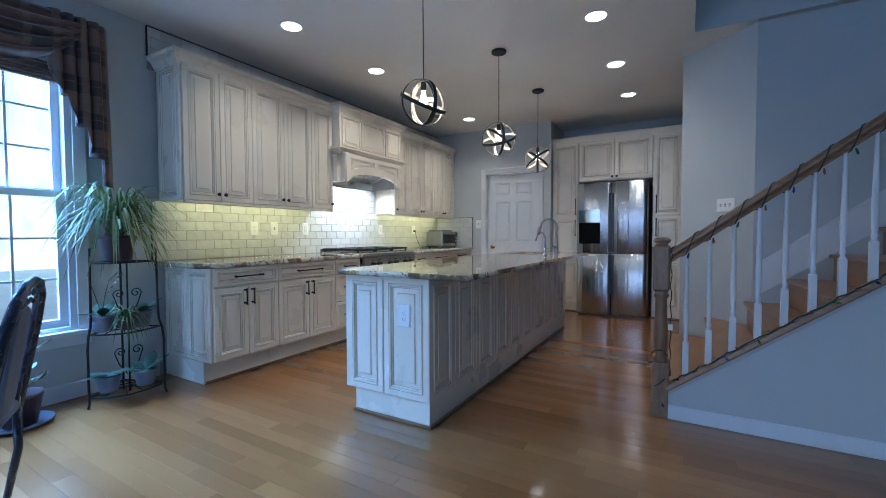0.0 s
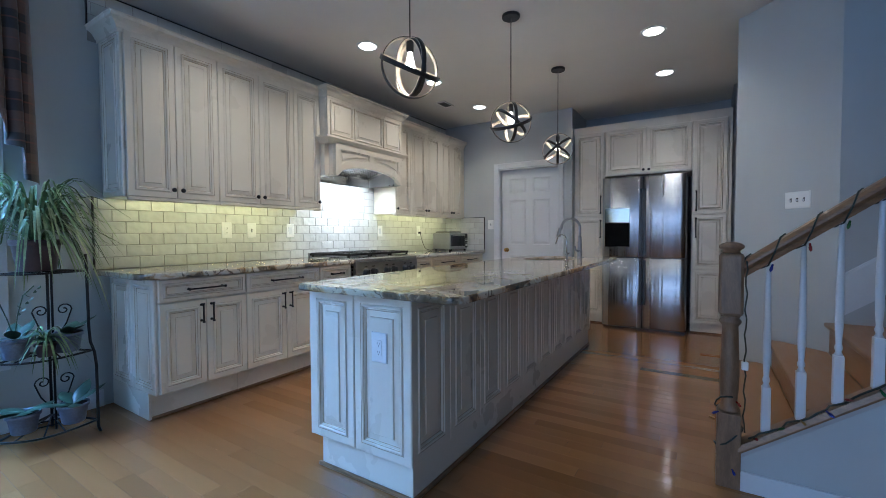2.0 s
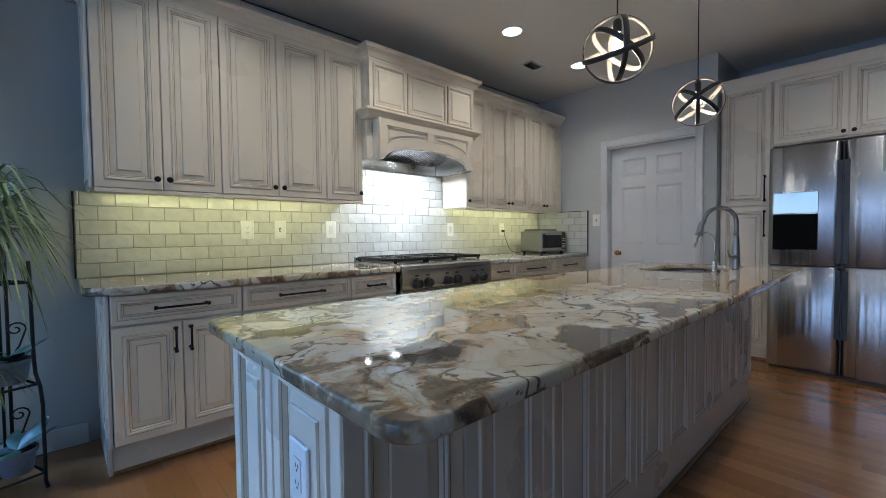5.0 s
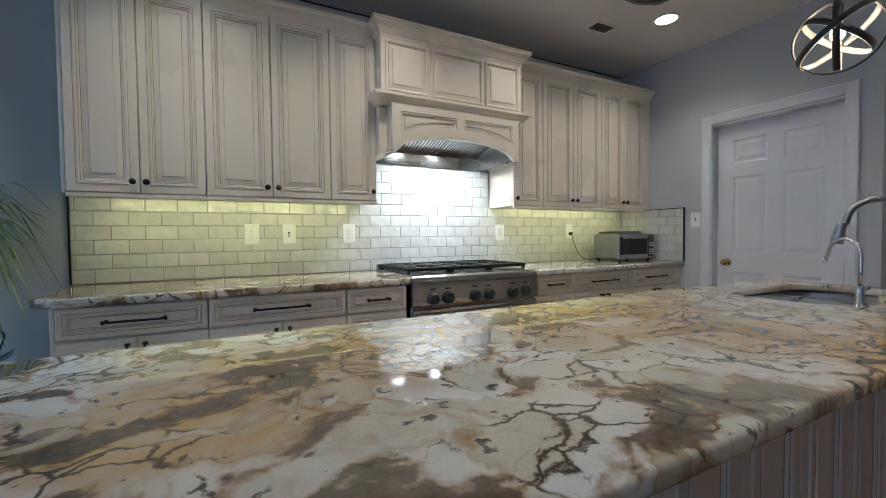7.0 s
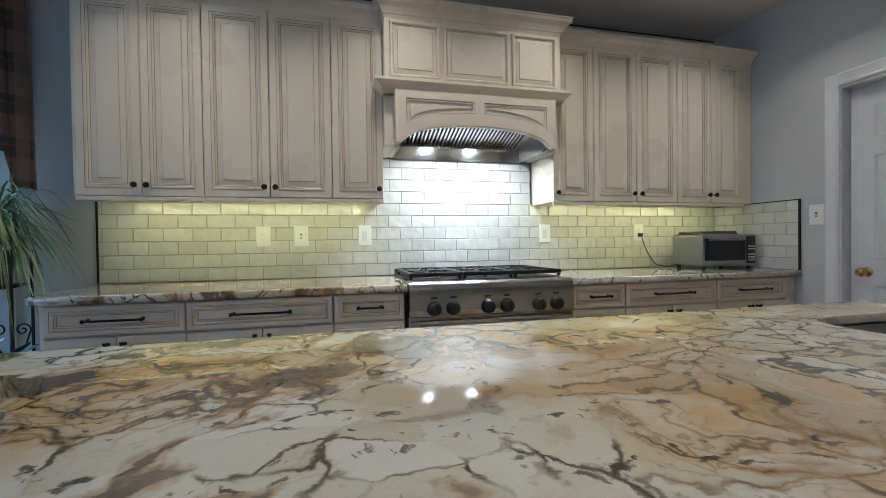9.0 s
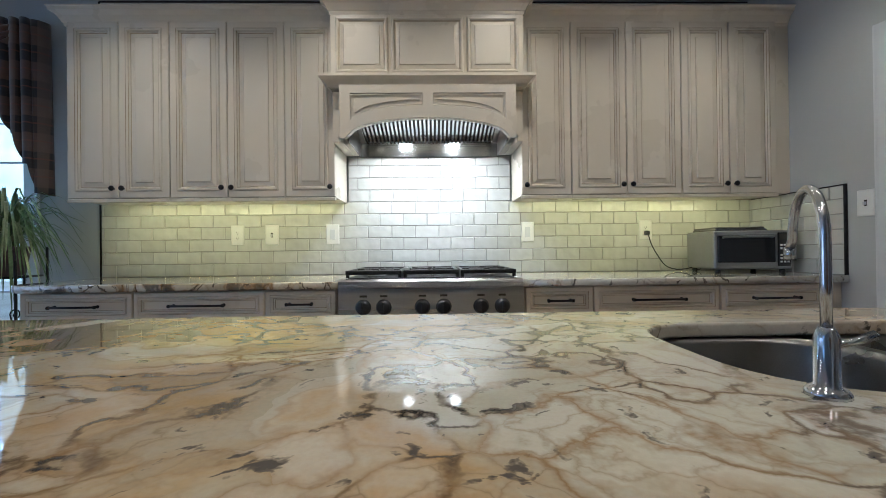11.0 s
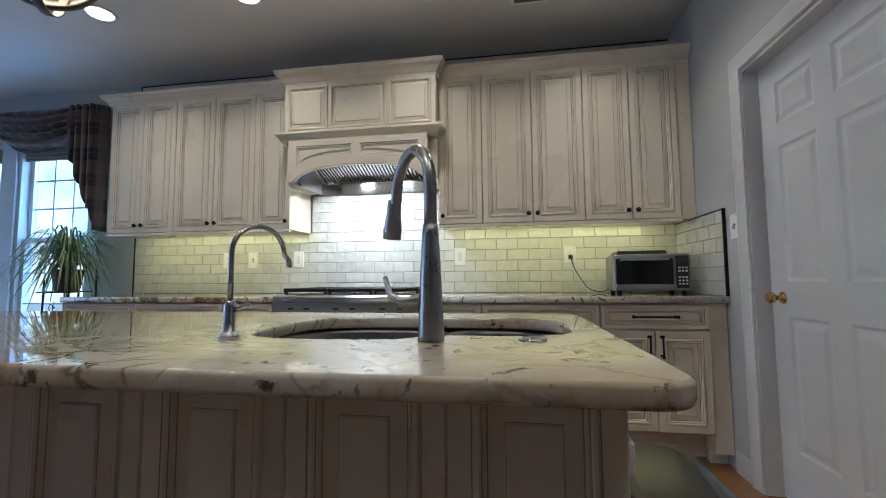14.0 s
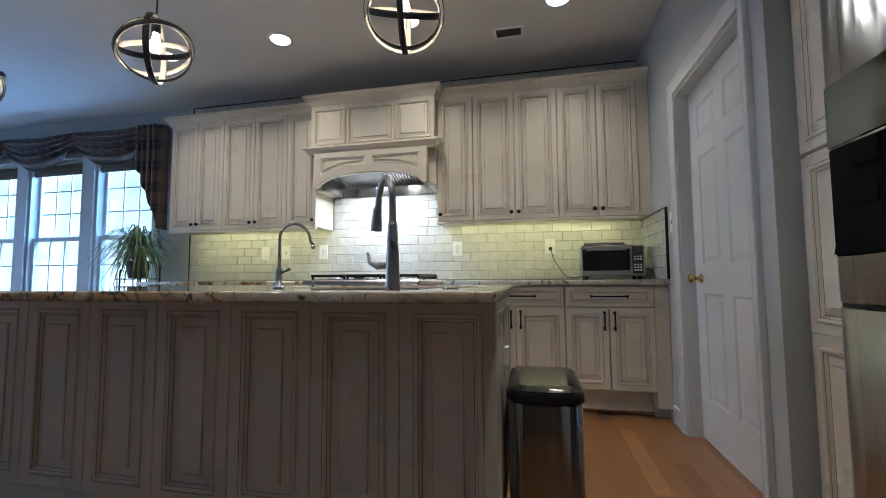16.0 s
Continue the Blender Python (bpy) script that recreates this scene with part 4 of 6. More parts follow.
fg = thing("refrigerator", pose(-1.06, 7.28, 0, 0, 0, FMY), "stainless steel four-door refrigerator with water dispenser", "refrigerator")
FW = 0.44
bm = bmesh.new()
box(bm, -FW + 0.004, FW - 0.004, -0.70, -0.075, 0.045, 1.80, 0.004, 1)
part("cabinet_body", bm, surface("dark_grey_fridge_side", (0.06, 0.06, 0.065), 0.45, metal=0.4), fg)


def fridge_door(x0, x1, z0, z1, name, cut=None):
    """Slightly bowed steel door front with rounded edges."""
    cols = 14
    xs = [x0 + (x1 - x0) * k / cols for k in range(cols + 1)]
    bm = bmesh.new()

    def bow(x):
        u_ = (2 * x - x0 - x1) / (x1 - x0)
        return -0.011 * u_ * u_ - 0.010 * max(0, abs(u_) - 0.93) / 0.07
    out = [(x, bow(x)) for x in xs]
    loop = out + [(x1, -0.07), (x0, -0.07)]
    spec = [(0.004, z0), (0.0, z0 + 0.005), (0.0, z1 - 0.005), (0.004, z1)]
    rings(bm, [[(x, y - i, z) for x, y in loop] for i, z in spec], 0, smooth=False)
    for f in bm.faces:
        f.smooth = len(f.verts) == 4 and abs(f.calc_center_median().y) < 0.03
    return part(name, bm, FRIDGE, fg)


# mirror image across: local +x is the room's -x
fridge_door(-FW, -0.004, 0.879, 1.815, "door")
dl = fridge_door(0.004, FW, 0.879, 1.815, "door")
fridge_door(-FW, -0.004, 0.06, 0.869, "drawer_door")
fridge_door(0.004, FW, 0.06, 0.869, "drawer_door")
for q in ((-0.0035, 0.0035, -0.06, -0.012, 0.06, 1.81), (-FW + 0.01, FW - 0.01, -0.06, -0.02, 0.8695, 0.8785)):
    bm = bmesh.new()
    box(bm, *q)
    part("gasket", bm, RUBBER, fg)
bm = bmesh.new()
for s in (-1, 1):
    box(bm, min(s * 0.006, s * 0.036), max(s * 0.006, s * 0.036), -0.009, -0.0045, 0.90, 1.67, 0.001, 1)
    box(bm, min(s * 0.006, s * 0.036), max(s * 0.006, s * 0.036), -0.009, -0.0045, 0.33, 0.85, 0.001, 1)
part("recessed_grip", bm, RUBBER, fg, "dark recessed door grip")
bm = bmesh.new()
box(bm, 0.135, 0.41, -0.03, 0.003, 1.285, 1.452, 0.003, 1)
part("display", bm, surface("polished_display_glass", (0.22, 0.28, 0.30), 0.06, metal=1.0, vary=0.03, relief=0.0), dl, "polished display panel")
# no cavity is cut: near-black colour stands for the shade inside the dispenser
NICHE_SHADE = surface("black_niche_shade", (0.004, 0.004, 0.004), 0.8, vary=0.1, relief=0.0)
NICHE_SHADE.node_tree.nodes["Principled BSDF"].inputs["Specular IOR Level"].default_value = 0.1
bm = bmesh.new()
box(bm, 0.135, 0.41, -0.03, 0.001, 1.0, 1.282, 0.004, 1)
dp = part("dispenser", bm, NICHE_SHADE, dl, "flat black water dispenser face, the shade of its recess put into the colour")
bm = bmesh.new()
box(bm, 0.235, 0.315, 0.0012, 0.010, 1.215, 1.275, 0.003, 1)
part("spout", bm, NICHE_SHADE, dp)
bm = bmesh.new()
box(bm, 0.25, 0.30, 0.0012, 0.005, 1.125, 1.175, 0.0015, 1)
part("paddle", bm, NICHE_SHADE, dp)
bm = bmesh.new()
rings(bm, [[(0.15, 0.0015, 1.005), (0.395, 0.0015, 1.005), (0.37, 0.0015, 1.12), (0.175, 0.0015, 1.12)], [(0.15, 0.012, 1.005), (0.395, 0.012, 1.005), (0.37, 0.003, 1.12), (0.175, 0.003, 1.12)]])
part("drip_tray", bm, NICHE_SHADE, dp)
bm = bmesh.new()
box(bm, -FW + 0.01, FW - 0.01, -0.66, -0.05, FL, 0.044)
part("base_grille", bm, RUBBER, fg)

# ---------------- six-panel door ----------------
DX0, DX1, DTOP = -2.885, -2.07, 2.037
dr = thing("door_1", pose((DX0 + DX1) / 2, 7.425, 0.036, 0, 0, FMY), "closed white six-panel interior door with a brass knob", "door", kind="structure")
dw, dh = DX1 - DX0 - 0.006, DTOP - 0.040
st, ms = 0.115, 0.10
bm = bmesh.new()
box(bm, -dw / 2, dw / 2, -0.035, -0.0075, 0, dh)
for a, c2 in ((0, 0.235), (0.82, 0.975), (1.585, 1.69), (1.88, dh)):
    box(bm, -dw / 2 + st, dw / 2 - st, -0.008, 0, a, c2)
for a, c2 in ((-dw / 2, -dw / 2 + st), (dw / 2 - st, dw / 2)):
    box(bm, a, c2, -0.008, 0, 0, dh)
for a, c2 in ((0.235, 0.82), (0.975, 1.585), (1.69, 1.88)):
    box(bm, -ms / 2, ms / 2, -0.008, 0, a, c2)
part("leaf", bm, WHITE, dr)
pw = (dw - 2 * st - ms) / 2
for a, c2 in ((0.235, 0.82), (0.975, 1.585), (1.69, 1.88)):
    for s in (-1, 1):
        part_at("panel", panel(pw, c2 - a, 0.0072, [(0.0, 0.0, 0), (0.012, -0.0068, 0), (0.022, -0.0068, 0), (0.045, -0.002, 0)]), WHITE, dr, pose(s * (ms + pw) / 2, 0.0, a))
bm = bmesh.new()
turned(bm, [(0.029, 0), (0.027, 0.003), (0.012, 0.006), (0.011, 0.03), (0.022, 0.038), (0.027, 0.05), (0.022, 0.062), (0.004, 0.066)], 18)
part_at("door_knob", bm, BRASS, dr, pose(dw / 2 - 0.080, 0.0, 0.900, -90, 0, 0), "polished brass door knob")
for z in (0.2, 1.0, 1.75):
    bm = bmesh.new()
    box(bm, -dw / 2 - 0.008, -dw / 2 + 0.0, -0.004, 0.006, z - 0.045, z + 0.045, 0.002, 1)
    part("hinge", bm, BRASS, dr)
cs = thing("trim_door", pose(0, 0, 0), "white moulded door casing and jamb", "trim", kind="structure")
for q in ((-2.9, DX0 - 0.001, DOOR_Y + 0.001, 7.479, FL, 2.05), (DX1 + 0.001, -2.055, DOOR_Y + 0.001, 7.479, FL, 2.05), (DX0 - 0.001, DX1 + 0.001, DOOR_Y + 0.001, 7.479, DTOP, 2.05)):
    bm = bmesh.new()
    box(bm, *q)
    part("jamb", bm, WHITE, cs)


def casing(parent, m, length):
    """Moulded casing board along local z, its inner edge at x=0."""
    prof2 = [(0.0, 0.0), (0.0, 0.010), (0.006, 0.013), (0.014, 0.011), (0.030, 0.014), (0.052, 0.019), (0.060, 0.022), (0.068, 0.022), (0.072, 0.016), (0.072, 0.0)]
    bm = bmesh.new()
    rings(bm, [[(x, -y, 0) for x, y in prof2], [(x, -y, length) for x, y in prof2]])
    return part_at("casing", bm, WHITE, parent, m)


casing(cs, Matrix.Diagonal((-1, 1, 1, 1)) @ pose(2.893, DOOR_Y, FL), 2.098)
casing(cs, pose(-2.062, DOOR_Y, FL), 2.098)
casing(cs, pose(-2.060, DOOR_Y - 0.001, 2.057, 0, -90, 0), 0.835)

# ---------------- windows ----------------
for k, (a, c2) in enumerate(WINS):
    wd = thing("window_%d" % (k + 1), pose(WALL_X, (a + c2) / 2, 0, 0, 0, FX), "white double-hung window with grilles over a snowy yard", "window", kind="structure")
    w = c2 - a
    bm = bmesh.new()
    for q in ((-w / 2, -w / 2 + 0.035), (w / 2 - 0.035, w / 2)):
        box(bm, q[0], q[1], -0.12, -0.001, WZ0, WZ1, 0.002, 1)
    box(bm, -w / 2 + 0.036, w / 2 - 0.036, -0.12, -0.001, WZ1 - 0.035, WZ1, 0.002, 1)
    box(bm, -w / 2 + 0.036, w / 2 - 0.036, -0.12, -0.001, WZ0, WZ0 + 0.03, 0.002, 1)
    part("window_frame", bm, WHITE, wd)
    for nm, z0, z1, yy in (("lower_sash", WZ0 + 0.031, 1.425, -0.05), ("upper_sash", 1.39, WZ1 - 0.036, -0.092)):
        x = w / 2 - 0.037
        bm = bmesh.new()
        for q in ((-x, -x + 0.042, z0, z1), (x - 0.042, x, z0, z1), (-x + 0.042, x - 0.042, z0, z0 + 0.05), (-x + 0.042, x - 0.042, z1 - 0.04, z1)):
            box(bm, q[0], q[1], yy - 0.018, yy + 0.018, q[2], q[3])
        sa = part(nm, bm, WHITE, wd)
        gx, gz0, gz1 = x - 0.042, z0 + 0.05, z1 - 0.04
        bm = bmesh.new()
        for j in (1, 2):
            xx = -gx + 2 * gx * j / 3
            box(bm, xx - 0.007, xx + 0.007, yy - 0.006, yy + 0.006, gz0, gz1)
            zz = gz0 + (gz1 - gz0) * j / 3
            box(bm, -gx, gx, yy - 0.0055, yy + 0.0055, zz - 0.007, zz + 0.007)
        part("grille", bm, WHITE, sa)
        bm = bmesh.new()
        box(bm, -gx, gx, yy - 0.012, yy - 0.008, gz0, gz1)
        gl = part("pane", bm, GLASS, sa)
        gl.visible_shadow = False
CANE = surface("brown_woven_cane", (0.24, 0.19, 0.15), 0.75, vary=0.4, scale=40, grain=260, relief=0.4, stretch=(1, 1, 8))
for a, c2 in WINS:
    sd_ = thing("woven_blind", pose(WALL_X - 0.035, (a + c2) / 2, 0, 0, 0, FX), "raised brown woven blind at the window head", "blind", "woven window blinds")
    w = (c2 - a) / 2 - 0.038
    for k in range(6):
        bm = bmesh.new()
        box(bm, -w, w, -0.008 - 0.002 * (k % 2), 0.012 + 0.006 * (k % 2), 2.136 + 0.0205 * k, 2.155 + 0.0205 * k, 0.004, 1)
        part("fold", bm, CANE, sd_)
    bm = bmesh.new()
    for xx in (-w * 0.6, w * 0.6):
        tube(bm, [(xx, 0.004, 2.258), (xx, 0.004, 2.264)], 0.003, 5)
    box(bm, -w, w, -0.005, 0.012, 2.2635, 2.2645)
    part("headrail", bm, PLATE, sd_)
tr = thing("trim_windows", pose(0, 0, 0), "white window casing, stool and apron", "trim", kind="structure")
for q in ((WALL_X, WALL_X + 0.02, 2.601, 2.672, WZ0 - 0.02, WZ1 + 0.07), (WALL_X, WALL_X + 0.02, 1.641, 1.799, WZ0 + 0.001, WZ1 + 0.0), (WALL_X, WALL_X + 0.02, 0.681, 0.839, WZ0 + 0.001, WZ1), (WALL_X, WALL_X + 0.02, -0.19, -0.121, WZ0 + 0.001, WZ1 + 0.07), (WALL_X, WALL_X + 0.021, -0.12, 2.60, WZ1 + 0.001, WZ1 + 0.07)):
    bm = bmesh.new()
    box(bm, *q, bevel=0.003)
    part("casing", bm, WHITE, tr)
bm = bmesh.new()
box(bm, WALL_X - 0.02, WALL_X + 0.055, -0.23, 2.71, WZ0 - 0.022, WZ0 + 0.004, 0.006)
part("window_sill", bm, WHITE, tr)
bm = bmesh.new()
box(bm, WALL_X, WALL_X + 0.016, -0.19, 2.672, WZ0 - 0.10, WZ0 - 0.023, 0.003)
part("apron", bm, WHITE, tr)

# ---------------- valance ----------------
va = thing("window_valance", pose(0, 0, 0), "dark brown plaid swag valance with tapered side tails", "curtain")


def cloth(name, f, nu, nv, parent=va):
    bm = bmesh.new()
    vs = [[bm.verts.new(f(i / nu, j / nv)) for j in range(nv + 1)] for i in range(nu + 1)]
    for i in range(nu):
        for j in range(nv):
            bm.faces.new((vs[i][j], vs[i + 1][j], vs[i + 1][j + 1], vs[i][j + 1])).smooth = True
    ob = part(name, bm, PLAID, parent)
    sm = ob.modifiers.new("thickness", "SOLIDIFY")
    sm.thickness = 0.003
    return ob


def swag(y0, y1, ph):
    def f(u, v):
        sag = math.sin(math.pi * u) ** 0.8
        drop = 0.10 + 0.29 * sag
        z = 2.55 - 0.012 * math.sin(math.pi * u) - v * drop
        fold = math.sin((v * (0.7 + 0.3 * sag) * 5.2 + 0.12 * math.sin(7 * u + ph)) * 2 * math.pi)
        x = -3.655 + 0.026 * fold * (0.35 + 0.65 * sag) * min(1, v * 6 + 0.2) + 0.05 * sag * math.sin(math.pi * v)
        return (x, y0 + (y1 - y0) * u, z)
    cloth("swag", f, 40, 44)


for y0, y1, ph in ((1.62, 2.66, 0.0), (0.64, 1.66, 1.3), (-0.30, 0.68, 2.1)):
    swag(y0, y1, ph)


def tail(y_out, s, ph):
    """Side tail: pleated, cut in steps along its inner edge."""
    def f(u, v):
        y = y_out - s * 0.30 * u
        q = (1 - u) * 4 - 1e-6
        full = 0.34 + 0.76 * (math.floor(q) + (1 - (1 - q + math.floor(q)) ** 6) * 0.8 + (q - math.floor(q)) * 0.2) / 4
        z = 2.553 - v * full
        x = -3.66 + 0.028 * math.sin(u * 4.5 * 2 * math.pi + ph) - 0.085 * max(0, 0.1 - u) / 0.1
        y += s * 0.018 * math.sin(u * 4.5 * 2 * math.pi + 1 + ph) + s * 0.02 * v * (1 - u)
        return (x, y, z)
    cloth("tail", f, 80, 18)


tail(2.775, 1, 0.4)
tail(-0.41, -1, 1.0)
bm = bmesh.new()
box(bm, WALL_X, -3.69, -0.40, 2.74, 2.50, 2.538, 0.004)
part("mounting_board", bm, WHITE, va)

# ---------------- stairs ----------------
stt = thing("staircase", pose(0, 0, 0), "oak stair with oak risers and a closed painted side", "stairs", kind="structure")
RISE, RUN, NX0 = 0.190, 0.250, -0.285
TREAD = surface("oak_tread", (0.25, 0.128, 0.055), 0.34, vary=0.10, scale=4, grain=40, relief=0.04, stretch=(6, 1, 6))
for k in range(11):
    x = NX0 + RUN * k
    y1 = 5.419 if x > 0.0 else 5.86 - (x + 0.25) * 0.9 - 0.02
    bm = bmesh.new()
    box(bm, x - 0.028, x + RUN + 0.001, 4.277, min(y1, 5.80) if k else 5.74, FL + RISE * (k + 1) - 0.027, FL + RISE * (k + 1), 0.008)
    part("tread", bm, TREAD, stt)
    bm = bmesh.new()
    box(bm, x, x + 0.018, 4.277, min(y1, 5.76) if k else 5.72, FL + RISE * k + 0.0002, FL + RISE * (k + 1) - 0.028)
    part("riser", bm, TREAD, stt)
SL = 0.757


def zline(x, z):
    return z + SL * (x + 0.30)


bm = bmesh.new()
rings(bm, [[(-0.295, y, FL), (EX, y, FL), (EX, y, zline(EX, 0.184)), (-0.295, y, zline(-0.295, 0.184))] for y in (4.212, 4.276)])
part("side_wall", bm, WALLP, stt)
bm = bmesh.new()
rings(bm, [[(x, 4.193, zline(x, 0.186)), (x, 4.285, zline(x, 0.186)), (x, 4.287, zline(x, 0.196)), (x, 4.281, zline(x, 0.221)), (x, 4.197, zline(x, 0.221)), (x, 4.191, zline(x, 0.196))] for x in (-0.295, 2.6)])
part("stringer_cap", bm, OAK, stt)
bm = bmesh.new()
rings(bm, [[(x, 4.207, zline(x, 0.161)), (x, 4.211, zline(x, 0.161)), (x, 4.211, zline(x, 0.1845)), (x, 4.201, zline(x, 0.1845))] for x in (-0.294, 2.6)])
part("cap_moulding", bm, WALLP, stt)
bm = bmesh.new()
rings(bm, [[(x, 5.407, zline(x, 0.216)), (x, 5.4195, zline(x, 0.216)), (x, 5.4195, zline(x, 0.47)), (x, 5.411, zline(x, 0.47)), (x, 5.407, zline(x, 0.45))] for x in (0.262, 2.6)])
part("skirt_board", bm, WHITE, stt)

bal = thing("stair_railing", pose(0, 0, 0), "oak handrail on white turned balusters with a string of lights", "railing")
bm = bmesh.new()
hr = [(-0.024, 0.0), (0.024, 0.0), (0.026, 0.012), (0.020, 0.020), (0.031, 0.034), (0.031, 0.046), (0.022, 0.060), (0.008, 0.066), (-0.008, 0.066), (-0.022, 0.060), (-0.031, 0.046), (-0.031, 0.034), (-0.020, 0.020), (-0.026, 0.012)]
rings(bm, [[(x, 4.24 + o, zline(x, 0.945) + h * 1.2) for o, h in hr] for x in (-0.292, 2.6)])
part("handrail", bm, OAK, bal)
bm = bmesh.new()
NX, NY = -0.330, 4.24
box(bm, NX - 0.045, NX + 0.045, NY - 0.045, NY + 0.045, FL, 0.36, 0.004)
turned(bm, [(0.040, 0.361), (0.043, 0.372), (0.034, 0.385), (0.030, 0.40), (0.036, 0.47), (0.037, 0.52), (0.034, 0.62), (0.031, 0.71), (0.030, 0.74), (0.041, 0.755), (0.041, 0.765), (0.033, 0.775), (0.040, 0.79)], 22, (NX, NY, 0))
box(bm, NX - 0.045, NX + 0.045, NY - 0.045, NY + 0.045, 0.79, 1.060, 0.012)
turned(bm, [(0.034, 1.061), (0.030, 1.070), (0.046, 1.083), (0.048, 1.093), (0.036, 1.103), (0.02, 1.108)], 22, (NX, NY, 0))
part("newel_post", bm, NEWEL, bal, "turned oak newel post")
BAX = [-0.200 + 0.1125 * k for k in range(18)]
for x in BAX:
    bm = bmesh.new()
    box(bm, x - 0.016, x + 0.016, 4.224, 4.256, zline(x, 0.216), zline(x, 0.216) + 0.20, 0.002, 1)
    z0 = zline(x, 0.216) + 0.2005
    turned(bm, [(0.015, 0), (0.009, 0.014), (0.013, 0.024), (0.013, 0.034), (0.0095, 0.044), (0.0135, 0.11), (0.0145, 0.17), (0.012, 0.31), (0.0095, 0.45), (0.009, 0.535)], 12, (x, 4.24, z0))
    part("baluster", bm, WHITE, bal)

# string of unlit small lamps wound round the railing
sg = thing("string_lights", pose(0, 0, 0), "unlit string of small coloured lights wound round the railing", "string lights")
WIRE = surface("dark_green_wire", (0.012, 0.022, 0.016), 0.5, vary=0.3, scale=40)
random.seed(5)
pts = []
for k in range(14):
    x0 = -0.30 + 0.1155 * k
    for j in range(6):
        a = j / 6
        x = x0 + 0.1155 * a
        ang = 2 * math.pi * a
        pts.append((x, 4.24 - 0.040 * math.cos(ang), zline(x, 0.945) + 0.038 + 0.052 * math.sin(ang)))
bm = bmesh.new()
tube(bm, pts, 0.0035, 5)
part("rail_wire", bm, WIRE, sg)
pts = [(-0.262 + 0.022 * k + 0.006 * random.uniform(-1, 1), 4.203 + 0.012 * random.uniform(-1, 1), zline(-0.262 + 0.022 * k, 0.221) + 0.007 + 0.008 * random.random()) for k in range(75)]
bm = bmesh.new()
tube(bm, pts, 0.0042, 5)
part("stringer_wire", bm, WIRE, sg)
pts = [(NX + 0.052 * math.cos(a * 0.9), NY + 0.052 * math.sin(a * 0.9), 0.10 + 0.055 * a / 2 + 0.012 * math.sin(a * 2.3)) for a in [q * 0.5 for q in range(26)]]
bm = bmesh.new()
tube(bm, pts, 0.004, 5)
part("newel_wire", bm, WIRE, sg)
pts = [(NX + 0.052, NY - 0.052, 1.03 - 0.035 * k + 0.0) for k in range(22)]
pts = [(p[0] + 0.004 * math.sin(i * 1.9), p[1] + 0.003 * math.cos(i * 2.3), p[2]) for i, p in enumerate(pts)]
bm = bmesh.new()
tube(bm, pts, 0.003, 5)
part("hanging_wire", bm, WIRE, sg)
bm = bmesh.new()
box(bm, NX + 0.040, NX + 0.064, NY - 0.064, NY - 0.040, 0.565, 0.60, 0.003, 1)
part("plug", bm, PLATE, sg, "white plug")
BULBM = [surface("bulb_blue", (0.02, 0.03, 0.22), 0.25), surface("bulb_red", (0.22, 0.02, 0.02), 0.25), surface("bulb_green", (0.02, 0.10, 0.03), 0.25), surface("bulb_amber", (0.25, 0.12, 0.02), 0.25)]
for k in range(34):
    if k < 13:
        x = BAX[0] + 0.1155 * k + 0.01
        p = Vector((x, 4.203, zline(x, 0.935)))
        d = Vector((random.uniform(-0.3, 0.3), -0.25, -1)).normalized()
    elif k < 28:
        x = -0.24 + 0.075 * (k - 13)
        p = Vector((x, 4.197, zline(x, 0.228)))
        d = Vector((random.uniform(-1, 1), -0.6, random.uniform(-0.6, 0.8))).normalized()
    else:
        a = k * 1.3
        p = Vector((NX + 0.054 * math.cos(a), NY + 0.054 * math.sin(a), 0.12 + 0.06 * (k - 28)))
        d = Vector((math.cos(a), math.sin(a), random.uniform(-0.6, 0.4))).normalized()
    bm = bmesh.new()
    tube(bm, [p, p + d * 0.012, p + d * 0.014, p + d * 0.026, p + d * 0.034], [0.004, 0.004, 0.006, 0.0055, 0.001], 7)
    part("bulb", bm, BULBM[k % 4], sg)

# ---------------- pendants ----------------
BAND_D = surface("dark_iron_band", (0.055, 0.054, 0.056), 0.45, metal=0.7, vary=0.3, scale=20)
BAND_W = surface("weathered_wood_lining", (0.58, 0.50, 0.40), 0.6, vary=0.35, scale=18, grain=90, relief=0.3)


def hoop(r_, width, m, parent):
    bm = bmesh.new()
    seg = 48
    prof2 = [(r_, -width / 2, 0), (r_, width / 2, 0), (r_ - 0.0025, width / 2, 1), (r_ - 0.006, width / 2, 1), (r_ - 0.006, -width / 2, 1), (r_ - 0.0025, -width / 2, 1)]
    loops = [[(rr * math.cos(2 * math.pi * k / seg), rr * math.sin(2 * math.pi * k / seg), z) for k in range(seg)] for rr, z, _ in prof2]
    vs = [[bm.verts.new(p) for p in lp] for lp in loops]
    for i in range(len(vs)):
        j = (i + 1) % len(vs)
        for k in range(seg):
            f = bm.faces.new((vs[i][k], vs[i][(k + 1) % seg], vs[j][(k + 1) % seg], vs[j][k]))
            f.material_index = 0 if i in (0, 1, 5) else 1
            f.smooth = i in (0, 3)
    return part_at("hoop", bm, [BAND_D, BAND_W], parent, m)


